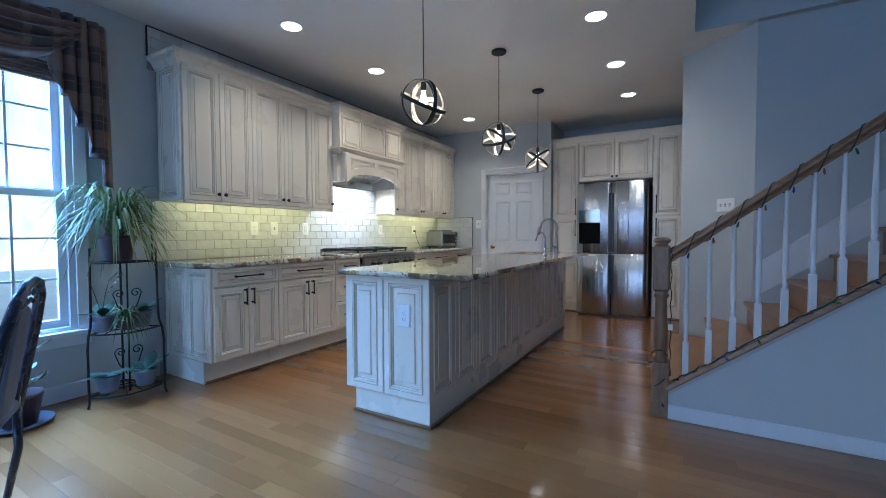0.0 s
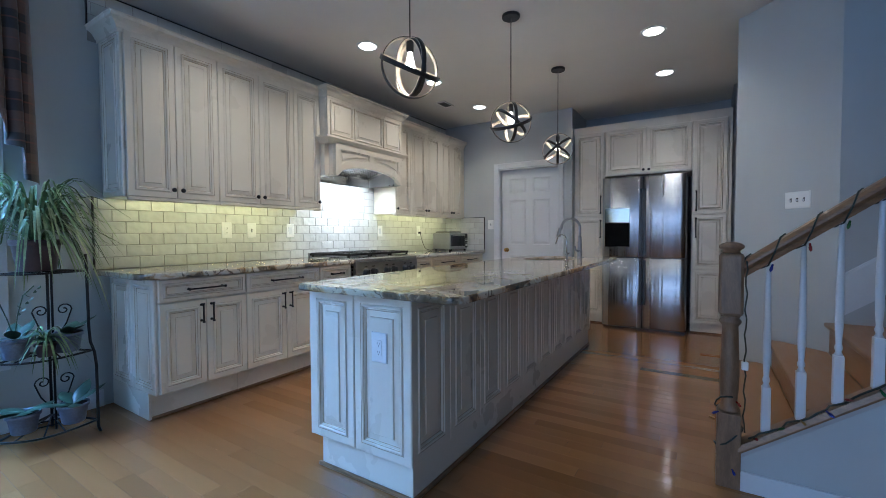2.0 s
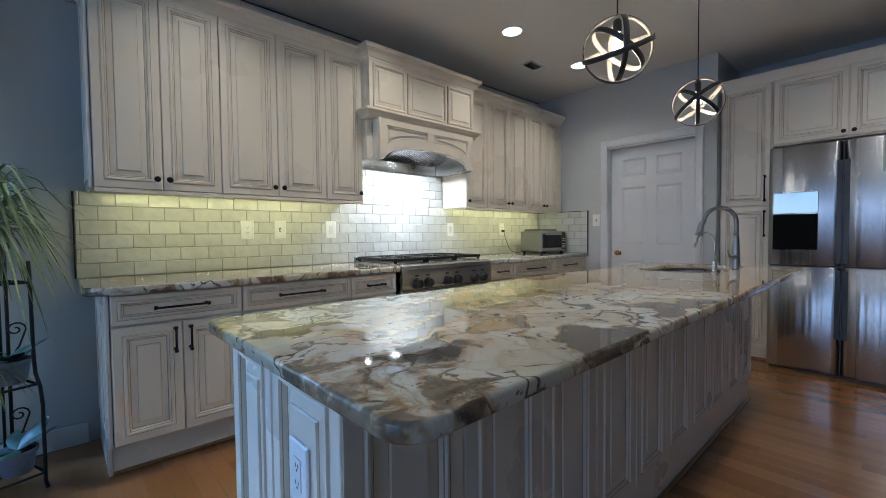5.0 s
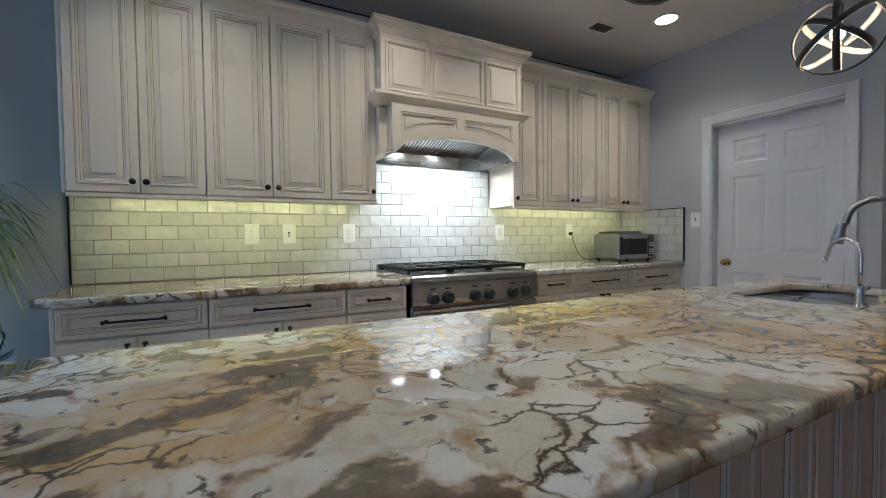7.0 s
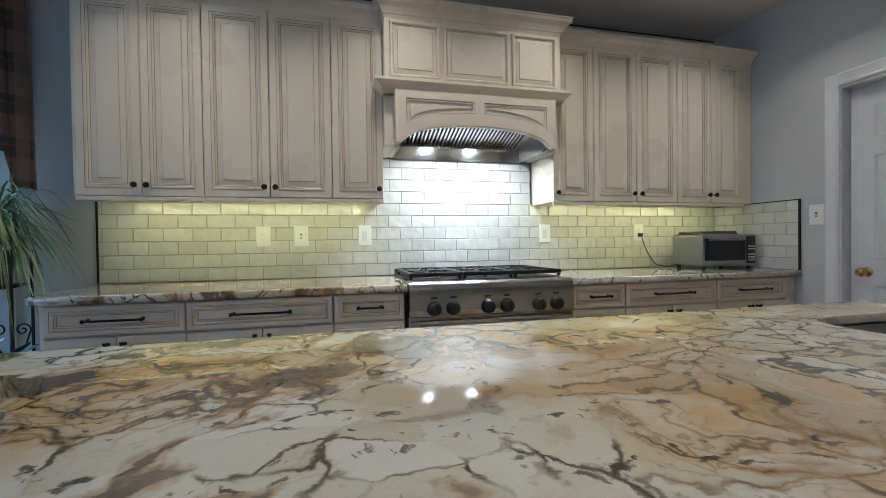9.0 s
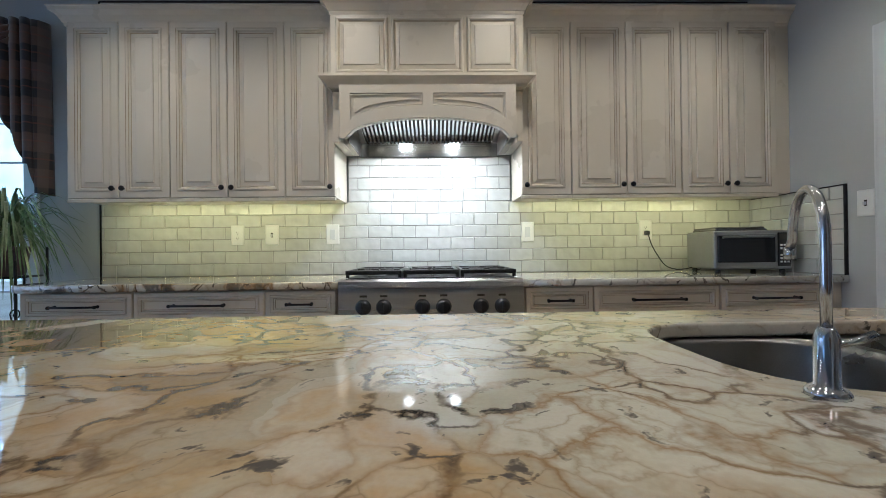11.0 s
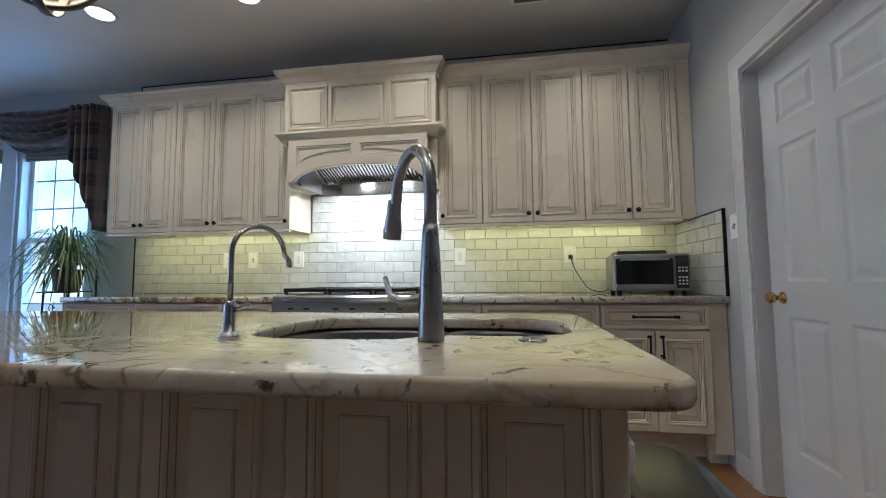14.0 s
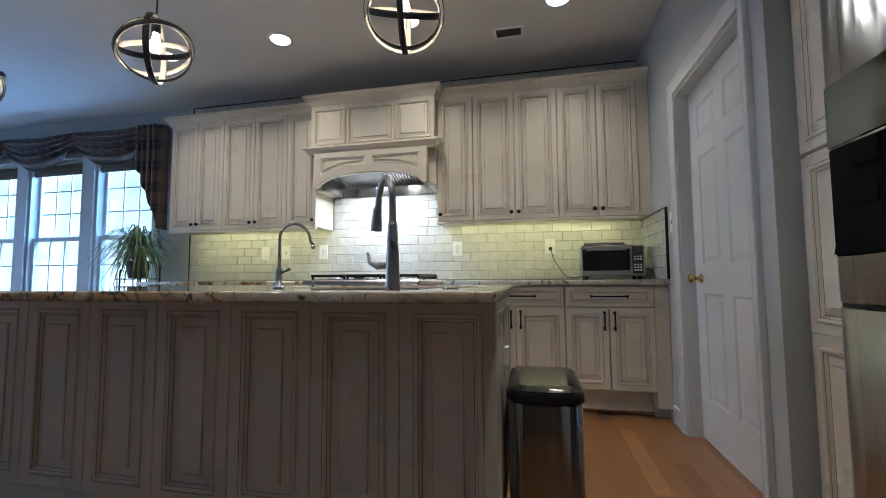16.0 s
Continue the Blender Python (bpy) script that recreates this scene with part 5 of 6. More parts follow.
def pendant(x, y, z, turn, tilts):
    pd = thing("pendant_lamp", pose(x, y, z, 0, 0, turn), "globe pendant of iron and wood hoops round a glowing bulb", "pendant lamp", "pendants over the island")
    R_ = 0.148
    bm = bmesh.new()
    turned(bm, [(0.062, CEIL - z - 0.022), (0.065, CEIL - z - 0.016), (0.065, CEIL - z - 0.001)], 24)
    part("canopy", bm, BAND_D, pd)
    bm = bmesh.new()
    tube(bm, [(0, 0, R_ - 0.004), (0, 0, (CEIL - z) / 2), (0, 0, CEIL - z - 0.02)], 0.0035, 6)
    part("cord", bm, RUBBER, pd)
    hoop(R_ - 0.007, 0.023, pose(0, 0, 0, 90, 0, 0), pd)
    hoop(R_, 0.023, pose(0, 0, 0, 90, 0, 84), pd)
    hoop(R_ - 0.014, 0.023, pose(0, 0, 0, *tilts[0], 0), pd)
    hoop(R_ + 0.007, 0.023, pose(0, 0, 0, *tilts[1], 0), pd)
    bm = bmesh.new()
    turned(bm, [(0.016, 0.075), (0.018, 0.085), (0.018, 0.125), (0.010, 0.134)], 16)
    part("socket", bm, BAND_D, pd)
    bm = bmesh.new()
    turned(bm, [(0.004, -0.012), (0.020, -0.008), (0.025, 0.004), (0.023, 0.022), (0.016, 0.048), (0.012, 0.068), (0.012, 0.076)], 18)
    part("bulb", bm, BULB, pd, "glowing clear bulb")
    return pd


for (x, y, z, a, tl) in ((-1.672, 3.690, 1.972, 155, ((80, 0), (7, -30))), (-1.650, 4.882, 1.969, 130, ((38, -8), (-18, -22))), (-1.660, 6.035, 1.973, 107, ((36, 2), (-36, 2)))):
    pendant(x, y, z, a, tl)
    lp = bpy.data.lights.new("pendant_bulb_light", "POINT")
    lp.energy, lp.color, lp.shadow_soft_size = 2.8, (1.0, 0.86, 0.70), 0.035
    new("pendant_bulb_light", lp).location = (x, y, z - 0.075)

# ---------------- recessed lamps, vent ----------------
for cx, cy in CANS:
    cn = thing("recessed_lamp", pose(cx, cy, CEIL), "lit round recessed ceiling lamp with white trim", "ceiling lamp", "recessed ceiling lamps")
    bm = bmesh.new()
    turned(bm, [(0.092, -0.0005), (0.092, -0.004), (0.085, -0.008), (0.074, -0.006), (0.074, -0.0006)], 28)
    part("trim_ring", bm, WHITE, cn)
    bm = bmesh.new()
    turned(bm, [(0.0735, -0.001), (0.072, -0.005), (0.04, -0.0065), (0.002, -0.007)], 28)
    part("lens", bm, CANLAMP, cn, "glowing lens")
vt = thing("ceiling_vent", pose(-3.15, 6.355, CEIL), "white louvred ceiling air vent", "vent")
bm = bmesh.new()
for q in ((-0.065, 0.065, -0.11, -0.09), (-0.065, 0.065, 0.09, 0.11), (-0.065, -0.048, -0.09, 0.09), (0.048, 0.065, -0.09, 0.09)):
    box(bm, *q, -0.008, -0.0005)
part("frame", bm, PLATE, vt)
part("backing", boxes((-0.047, 0.047, -0.089, 0.089, -0.002, -0.0006)), GAP, vt)
for k in range(7):
    bm = bmesh.new()
    box(bm, -0.046 + k * 0.0145, -0.046 + k * 0.0145 + 0.0075, -0.0895, 0.0895, -0.007, -0.003)
    part("slat", bm, SINK, vt)

# ---------------- outlets and switches ----------------


def plate(m, gangs, kinds, label, cat="outlet"):
    p = thing("wall_plate", m, label, cat)
    w = 0.086 + 0.046 * (gangs - 1)
    bm = bmesh.new()
    rings(bm, [[(-w / 2 + i, y, -0.065 + i), (w / 2 - i, y, -0.065 + i), (w / 2 - i, y, 0.065 - i), (-w / 2 + i, y, 0.065 - i)] for i, y in ((0, 0), (0, 0.003), (0.004, 0.006))])
    part("plate", bm, PLATE, p)
    for g_, kd in enumerate(kinds):
        cx = (g_ - (gangs - 1) / 2) * 0.046
        if kd == "o":
            rec = part_at("receptacle", boxes((-0.0165, 0.0165, 0.0055, 0.0078, -0.033, 0.033), bevel=0.001), PLATE, p, pose(cx, 0, 0))
            for s in (-1, 1):
                for x0, x1, z0, z1 in ((-0.007, -0.005, -0.004, 0.004), (0.005, 0.007, -0.004, 0.004), (-0.002, 0.002, -0.012, -0.008)):
                    part("slot", boxes((x0, x1, 0.0075, 0.0083, s * 0.018 + z0, s * 0.018 + z1)), GAP, rec)
        elif kd == "r":
            part_at("rocker", boxes((-0.0165, 0.0165, 0.0055, 0.0085, -0.033, 0.033), bevel=0.001), WHITE, p, pose(cx, 0, 0))
        else:
            part_at("toggle", boxes((-0.005, 0.005, 0.0055, 0.018, -0.011, 0.006), bevel=0.0015), WHITE, p, pose(cx, 0, 0))
            bm = bmesh.new()
            box(bm, cx - 0.007, cx + 0.007, 0.0056, 0.0066, -0.015, 0.015)
            part("toggle_frame", bm, GAP, p)
    return p


ZO = 1.194
plate(pose(TILE_X - 0.001, 3.950, ZO, 0, 0, FX), 1, "o", "white outlet on the backsplash tiles")
plate(pose(TILE_X - 0.001, 4.172, ZO, 0, 0, FX), 1, "t", "white toggle switch on the backsplash tiles", "switch")
plate(pose(TILE_X - 0.001, 4.566, ZO, 0, 0, FX), 1, "r", "white rocker switch on the backsplash tiles", "switch")
plate(pose(TILE_X - 0.001, 5.848, ZO + 0.004, 0, 0, FX), 1, "r", "white rocker switch on the backsplash tiles", "switch")
plate(pose(TILE_X - 0.001, 6.636, ZO + 0.008, 0, 0, FX), 1, "o", "white outlet with a plugged-in black cord")
plate(pose(-3.02, DOOR_Y, 1.29, 0, 0, FMY), 1, "t", "white toggle switch beside the door", "switch")
plate(pose(-1.60, IY0 - 0.0005, 0.665, 0, 0, FMY), 1, "o", "white outlet on the island end panel")
plate(Matrix.Translation((0.072, 5.573, 1.365)) @ pose(0, 0, 0, 0, 0, 138) @ Matrix.Diagonal((0.86, 1, 0.84, 1)), 3, "ttt", "white triple toggle switch on the angled wall", "switch")
plate(pose(-1.53, IY1 + 0.0005, 0.70, 0, 0, FY), 1, "o", "white outlet on the island end by the bin")
bm = bmesh.new()
box(bm, -1.552, -1.508, IY1 + 0.008, IY1 + 0.030, 0.675, 0.735, 0.006)
part("plug_in_device", bm, PLATE, thing("plug_in_freshener", pose(0, 0, 0), "white plug-in device in the island outlet", "plug"))

# ---------------- toaster oven ----------------
to = thing("toaster_oven", pose(-3.36, 7.05, TOP_W, 0, 0, FX - 4), "silver toaster oven with a dark glass door", "toaster oven")
TG = surface("silver_enamel", (0.32, 0.325, 0.33), 0.35, metal=0.7, vary=0.08)
bm = bmesh.new()
box(bm, -0.215, 0.215, -0.30, 0.0, 0.022, 0.245, 0.014, 3)
part("body", bm, TG, to)
bm = bmesh.new()
box(bm, -0.115, 0.20, 0.0005, 0.014, 0.062, 0.215, 0.004)
td = part("glass_door", bm, surface("smoked_oven_glass", (0.008, 0.008, 0.009), 0.12, vary=0.1, relief=0.0), to, "dark glass door")
bm = bmesh.new()
box(bm, -0.12, 0.205, 0.0006, 0.016, 0.216, 0.226, 0.002, 1)
box(bm, -0.12, 0.205, 0.0006, 0.016, 0.045, 0.061, 0.002, 1)
part("door_frame", bm, TG, to)
bm = bmesh.new()
tube(bm, [(-0.09, 0.012, 0.205), (-0.09, 0.036, 0.208), (0.175, 0.036, 0.208), (0.175, 0.012, 0.205)], 0.006, 8)
part("handle", bm, TG, td)
bm = bmesh.new()
box(bm, -0.202, -0.132, 0.0005, 0.008, 0.04, 0.232, 0.004)
cp = part("control_strip", bm, RUBBER, to, "black control strip with pale buttons")
for r_ in range(6):
    for c_ in range(3):
        if r_ in (3,):
            continue
        bm = bmesh.new()
        box(bm, -0.193 + c_ * 0.019, -0.193 + c_ * 0.019 + 0.013, 0.0081, 0.0105, 0.060 + r_ * 0.019, 0.060 + r_ * 0.019 + 0.010, 0.001, 1)
        part("button", bm, PLATE, cp)
bm = bmesh.new()
box(bm, -0.195, -0.139, 0.0081, 0.0095, 0.192, 0.220)
part("display", bm, GAP, cp)
for x in (-0.18, 0.18):
    for y in (-0.27, -0.03):
        bm = bmesh.new()
        turned(bm, [(0.014, 0), (0.016, 0.01), (0.013, 0.024)], 12, (x, y, 0))
        part("foot", bm, RUBBER, to)
bm = bmesh.new()
box(bm, -0.10, 0.19, -0.27, -0.03, 0.2455, 0.256, 0.003, 1)
box(bm, -0.09, 0.185, -0.265, -0.035, 0.2565, 0.268, 0.003, 1)
part("baking_pan", bm, SINK, to, "baking pan lying on top")
cd = thing("power_cord", pose(0, 0, 0), "black power cord from outlet to toaster oven", "cord")
pts = [(-3.748, 6.636, 1.184), (-3.735, 6.638, 1.176), (-3.728, 6.66, 1.10), (-3.73, 6.70, 1.03), (-3.72, 6.745, 0.965), (-3.70, 6.80, 0.942), (-3.66, 6.84, 0.945), (-3.62, 6.86, 0.955), (-3.63, 6.90, 0.94), (-3.66, 6.94, 0.95), (-3.665, 6.96, 1.0)]
fine_pts = []
for i in range(len(pts) - 1):
    p0, p1, p2, p3 = (Vector(pts[max(0, min(len(pts) - 1, i + q))]) for q in (-1, 0, 1, 2))
    for j in range(5):
        t = j / 5
        fine_pts.append(0.5 * (2 * p1 + (p2 - p0) * t + (2 * p0 - 5 * p1 + 4 * p2 - p3) * t * t + (3 * p1 - p0 - 3 * p2 + p3) * t ** 3))
bm = bmesh.new()
tube(bm, fine_pts, 0.0034, 6)
part("cable", bm, RUBBER, cd)
bm = bmesh.new()
box(bm, -3.757, -3.728, 6.622, 6.650, 1.168, 1.196, 0.005)
part("plug", bm, RUBBER, cd)

# ---------------- waste bin ----------------
bn = thing("waste_bin", pose(-1.715, 6.530, FL) @ Matrix.Diagonal((1, 1.13, 0.962, 1)), "slim brushed steel step bin with a black lid", "bin")


def rrect(w, d, r_, z):
    return [(x, y, z) for x, y in rounded(-w / 2, w / 2, -d / 2, d / 2, r_, 4)]


bm = bmesh.new()
rings(bm, [rrect(0.37, 0.200, 0.05, 0.03), rrect(0.38, 0.205, 0.05, 0.05), rrect(0.38, 0.205, 0.05, 0.5430), rrect(0.375, 0.201, 0.05, 0.5530)], smooth=False)
for f in bm.faces:
    f.smooth = len(f.verts) == 4
part("body", bm, STEEL, bn)
bm = bmesh.new()
rings(bm, [rrect(0.385, 0.21, 0.05, 0.5540), rrect(0.392, 0.215, 0.05, 0.5580), rrect(0.392, 0.215, 0.05, 0.5770), rrect(0.385, 0.21, 0.05, 0.5850)])
ring_ = part("lid_rim", bm, RUBBER, bn, "black lid rim")
bm = bmesh.new()
rings(bm, [rrect(0.378, 0.203, 0.048, 0.5855), rrect(0.37, 0.195, 0.046, 0.5910), rrect(0.27, 0.12, 0.03, 0.5980)], smooth=True)
part("lid", bm, surface("glossy_dark_steel_lid", (0.16, 0.16, 0.15), 0.12, metal=0.9, vary=0.1), bn, "glossy dark lid")
bm = bmesh.new()
rings(bm, [rrect(0.38, 0.21, 0.05, 0.0), rrect(0.38, 0.21, 0.05, 0.029)])
part("base", bm, RUBBER, bn)
bm = bmesh.new()
box(bm, 0.186, 0.222, -0.04, 0.04, 0.012, 0.02, 0.003, 1)
part("pedal", bm, STEEL, bn)

# ---------------- plant stand with plants ----------------
ps = thing("plant_stand", pose(-3.52, 2.74, FL, 0, 0, 0), "black wrought iron corner plant stand with three tiers", "plant stand")
FEET = [(0.065, -0.20), (-0.15, 0.075), (0.165, 0.195)]
# tiers: quarter-like plates with the two outer corners on the front legs
TIERS = [(0.07, 1.0), (0.47, 0.92), (0.925, 0.86)]
for fx, fy in FEET:
    front = (fx, fy) != FEET[1]
    bm = bmesh.new()
    if front:
        tube(bm, [(fx * 1.04, fy * 1.04, 0.0), (fx, fy, 0.03), (fx * 1.0, fy * 1.0, 0.38), (fx * 0.97, fy * 0.97, 0.46), (fx * 0.90, fy * 0.90, 0.52), (fx * 0.88, fy * 0.88, 0.60), (fx * 0.87, fy * 0.87, 0.96), (fx * 0.86, fy * 0.86, 1.02)], 0.0075, 7)
    else:
        tube(bm, [(fx, fy, 0.0), (fx, fy, 0.5), (fx, fy, 1.10)], 0.0075, 7)
    part("leg", bm, BLACK, ps)
bm = bmesh.new()
tube(bm, [(-0.02, 0.06, 0.02), (-0.02, 0.06, 0.9), (-0.02, 0.06, 1.06)], 0.006, 6)
part("inner_post", bm, BLACK, ps)
for z, k in TIERS:
    bm = bmesh.new()
    a, b2, c2 = (Vector((FEET[q][0] * k, FEET[q][1] * k, z)) for q in (0, 1, 2))
    bow_ = [a + (c2 - a) * t + Vector((0.09, -0.045, 0)) * math.sin(math.pi * t) for t in [q / 10 for q in range(11)]]
    tube(bm, bow_, 0.006, 6)
    tube(bm, [a, b2], 0.006, 6)
    tube(bm, [b2, c2], 0.006, 6)
    for t in (0.25, 0.5, 0.75):
        tube(bm, [b2, bow_[int(t * 10)]], 0.004, 5)
    for t in (0.3, 0.6):
        tube(bm, [a + (b2 - a) * t, c2 + (b2 - c2) * t], 0.004, 5)
    part("tier", bm, BLACK, ps)
for z in (0.14, 0.54):
    for s in (-1, 1):
        bm = bmesh.new()
        pts = []
        for q in range(16):
            a = q / 15 * 2.6 * math.pi
            rr = 0.035 * (1 - q / 18)
            pts.append((-0.02 + 0.0 * s, 0.06 + s * (0.05 + rr * math.cos(a)), z + 0.16 + rr * math.sin(a)))
        tube(bm, [(-0.02, 0.06 + s * 0.01, z)] + [(-0.02, 0.06 + s * 0.06, z + 0.08)] + pts, 0.004, 5)
        part("scroll", bm, BLACK, ps)


def pot(parent, r_, h, mat_, name="pot"):
    bm = bmesh.new()
    turned(bm, [(r_ * 0.72, 0), (r_ * 0.76, 0.004), (r_ * 0.95, h * 0.8), (r_ * 0.96, h * 0.82), (r_ * 1.06, h * 0.83), (r_ * 1.06, h), (r_ * 0.97, h), (r_ * 0.94, h * 0.9)], 22)
    p = part(name, bm, mat_, parent)
    bm = bmesh.new()
    turned(bm, [(r_ * 0.935, h * 0.86), (r_ * 0.93, h * 0.90), (r_ * 0.4, h * 0.93)], 18)
    part("soil", bm, SOIL, parent)
    return p


def blade(bm, base, heading, length, width, rise, fall, fold=0.25, n_=9, droop=1.0):
    """A narrow arching leaf with a folded midrib."""
    d = Vector((math.cos(heading), math.sin(heading), 0))
    sd = Vector((-d.y, d.x, 0))
    rows = []
    for i in range(n_ + 1):
        t = i / n_
        out = length * (0.12 * t + 0.88 * t ** 1.15)
        z = rise * math.sin(min(1.0, t * 1.25) * math.pi * 0.62) - fall * t ** 2.4 * droop
        c2 = Vector(base) + d * out + Vector((0, 0, z))
        w = width * (math.sin(math.pi * min(1, 0.12 + 0.88 * t)) ** 0.6) * 0.5 + 0.0004
        rows.append((bm.verts.new(c2 - sd * w + Vector((0, 0, w * fold * 2))), bm.verts.new(c2), bm.verts.new(c2 + sd * w + Vector((0, 0, w * fold * 2)))))
    for p, q in zip(rows, rows[1:]):
        for k in (0, 1):
            bm.faces.new((p[k], p[k + 1], q[k + 1], q[k])).smooth = True


def oval(bm, base, heading, up, length, width, curl=0.25):
    """A broad leaf on a short stalk."""
    d = Vector((math.cos(heading) * math.cos(up), math.sin(heading) * math.cos(up), math.sin(up)))
    sd = Vector((-math.sin(heading), math.cos(heading), 0))
    nn = d.cross(sd)
    rows = []
    for i in range(9):
        t = i / 8
        w = width / 2 * math.sin(math.pi * t) ** 0.75 + 0.0006
        c2 = Vector(base) + d * (length * t) + nn * (curl * length * t * t)
        rows.append((bm.verts.new(c2 - sd * w - nn * w * 0.3), bm.verts.new(c2), bm.verts.new(c2 + sd * w - nn * w * 0.3)))
    for p, q in zip(rows, rows[1:]):
        for k in (0, 1):
            bm.faces.new((p[k], p[k + 1], q[k + 1], q[k])).smooth = True


random.seed(21)
sp_ = thing("spider_plant", pose(-3.505, 2.735, 0.962), "bushy green spider plant in a dark pot on the stand", "plant")
pot(sp_, 0.105, 0.17, POTM)
for g_ in range(6):
    bm = bmesh.new()
    for k in range(36):
        h = random.uniform(0, 2 * math.pi)
        ln = random.uniform(0.24, 0.50)
        st_ = random.random()
        blade(bm, (0.03 * math.cos(h), 0.03 * math.sin(h), 0.155), h, ln * (0.5 + 0.5 * st_), random.uniform(0.009, 0.015), random.uniform(0.10, 0.40), random.uniform(0.08, 0.60) * (0.3 + 0.7 * st_))
    part("leaf_spray", bm, LEAFP if g_ % 3 == 0 else LEAF, sp_)


def orchid(x, y, z, potmat, leaves, seed, label, stem=False):
    random.seed(seed)
    t = thing("potted_plant", pose(x, y, z), label, "plant")
    pot(t, 0.068, 0.105, potmat)
    for k in range(leaves):
        bm = bmesh.new()
        oval(bm, (0, 0, 0.10), k * 2.4 + random.uniform(-0.4, 0.4), random.uniform(0.25, 0.85), random.uniform(0.12, 0.18), random.uniform(0.055, 0.08), -random.uniform(0.15, 0.5))
        part("leaf", bm, LEAFD, t)
    if stem:
        bm = bmesh.new()
        tube(bm, [(0, 0, 0.10), (0.01, 0.01, 0.22), (0.03, 0.03, 0.33), (0.05, 0.07, 0.38)], 0.003, 5)
        tube(bm, [(0, 0, 0.10), (-0.02, -0.02, 0.20), (-0.01, -0.06, 0.33)], 0.003, 5)
        for k in range(8):
            p = Vector((0.012 * k - 0.02, 0.02 + 0.008 * k, 0.22 + 0.02 * k))
            oval(bm, p, k * 2.1, 0.4, 0.03, 0.014)
        part("flower_stem", bm, LEAFD, t)
    return t


orchid(-3.49, 2.635, 0.507, POTB, 5, 1, "potted plant with broad dark leaves in a blue pot", True)
orchid(-3.44, 2.835, 0.507, POTB, 6, 2, "potted plant with broad dark leaves in a blue pot")
orchid(-3.48, 2.655, 0.107, POTB, 6, 3, "potted plant with broad dark leaves on the lowest tier")
orchid(-3.42, 2.845, 0.107, POTB, 5, 4, "potted plant with broad dark leaves on the lowest tier")
bs = thing("baby_spider_plant", pose(-3.405, 2.735, 0.507), "small spider plant trailing over the middle tier", "plant")
pot(bs, 0.045, 0.07, POTM)
random.seed(8)
bm = bmesh.new()
for k in range(34):
    blade(bm, (0, 0, 0.07), random.uniform(0, 6.28), random.uniform(0.09, 0.20), 0.009, random.uniform(0.03, 0.11), random.uniform(0.10, 0.24))
part("leaf_spray", bm, LEAF, bs)
fp = thing("potted_plant", pose(-3.52, 2.24, FL), "leafy floor plant in a pale saucer by the window", "plant")
bm = bmesh.new()
turned(bm, [(0.10, 0), (0.14, 0.012), (0.15, 0.028), (0.14, 0.026), (0.10, 0.010)], 24)
part("saucer", bm, POTB, fp)
bm = bmesh.new()
turned(bm, [(0.075, 0.011), (0.10, 0.17), (0.106, 0.172), (0.106, 0.19), (0.094, 0.188)], 22)
part("pot", bm, POTM, fp)
random.seed(31)
for k in range(26):
    bm = bmesh.new()
    h = random.uniform(0, 6.28)
    z = random.uniform(0.2, 0.52)
    p = Vector((0.09 * math.cos(h) * random.random(), 0.09 * math.sin(h) * random.random(), z))
    tube(bm, [(0, 0, 0.17), p * 0.6 + Vector((0, 0, 0.07)), p], 0.003, 4)
    oval(bm, p, h, random.uniform(-0.2, 0.6), random.uniform(0.07, 0.12), random.uniform(0.04, 0.06), 0.2)
    part("leaf", bm, LEAF if k % 2 else LEAFD, fp)

# ---------------- chair ----------------
IRONB = surface("dark_blue_grey_metal", (0.05, 0.065, 0.10), 0.26, metal=0.6, vary=0.2, scale=10)
CUSH = surface("slate_blue_fabric", (0.13, 0.16, 0.24), 0.8, vary=0.15, scale=12, grain=300, relief=0.4)
ch = thing("dining_chair", pose(-2.385, 1.905, FL, 0, 0, -27) @ Matrix.Diagonal((1.03, 1, 0.94, 1)), "dark metal dining chair with scrolled oval back and slate pad", "chair")

bm = bmesh.new()
tube(bm, [(-0.19, 0.0, 0.43), (-0.215, 0.03, 0.62), (-0.20, 0.065, 0.80), (-0.15, 0.09, 0.92), (-0.08, 0.10, 0.975), (0.0, 0.103, 0.99), (0.08, 0.10, 0.975), (0.15, 0.09, 0.92), (0.20, 0.065, 0.80), (0.215, 0.03, 0.62), (0.19, 0.0, 0.43)], 0.019, 10)
part("back_frame", bm, IRONB, ch)
slab("back_pad", rounded(-0.085, 0.085, 0.46, 0.90, 0.075, 8), [], 0, 0.035, 0.012, CUSH, ch, "slate upholstered back pad", pose(0, -0.055, 0, 81, 0, 0))
bm = bmesh.new()
for s in (-1, 1):
    tube(bm, [(s * 0.125, 0.01, 0.46), (s * 0.145, 0.032, 0.62), (s * 0.14, 0.066, 0.80), (s * 0.10, 0.086, 0.89), (0, 0.092, 0.915)], 0.010, 8)
part("inner_frame", bm, IRONB, ch)
for s in (-1, 1):
    for k in range(3):
        bm = bmesh.new()
        c0 = Vector((s * (0.03 + 0.045 * k), 0.096, 0.945 - 0.022 * k))
        tube(bm, [c0 + Vector((0.018 * (1 - q / 14) * math.cos(q * 0.62), 0, 0.018 * (1 - q / 14) * math.sin(q * 0.62) * s)) for q in range(13)], 0.0045, 6)
        part("scroll", bm, IRONB, ch)
slab("seat", rounded(-0.22, 0.22, -0.42, 0.02, 0.07, 6), [], 0.43, 0.485, 0.015, CUSH, ch, "slate upholstered seat")
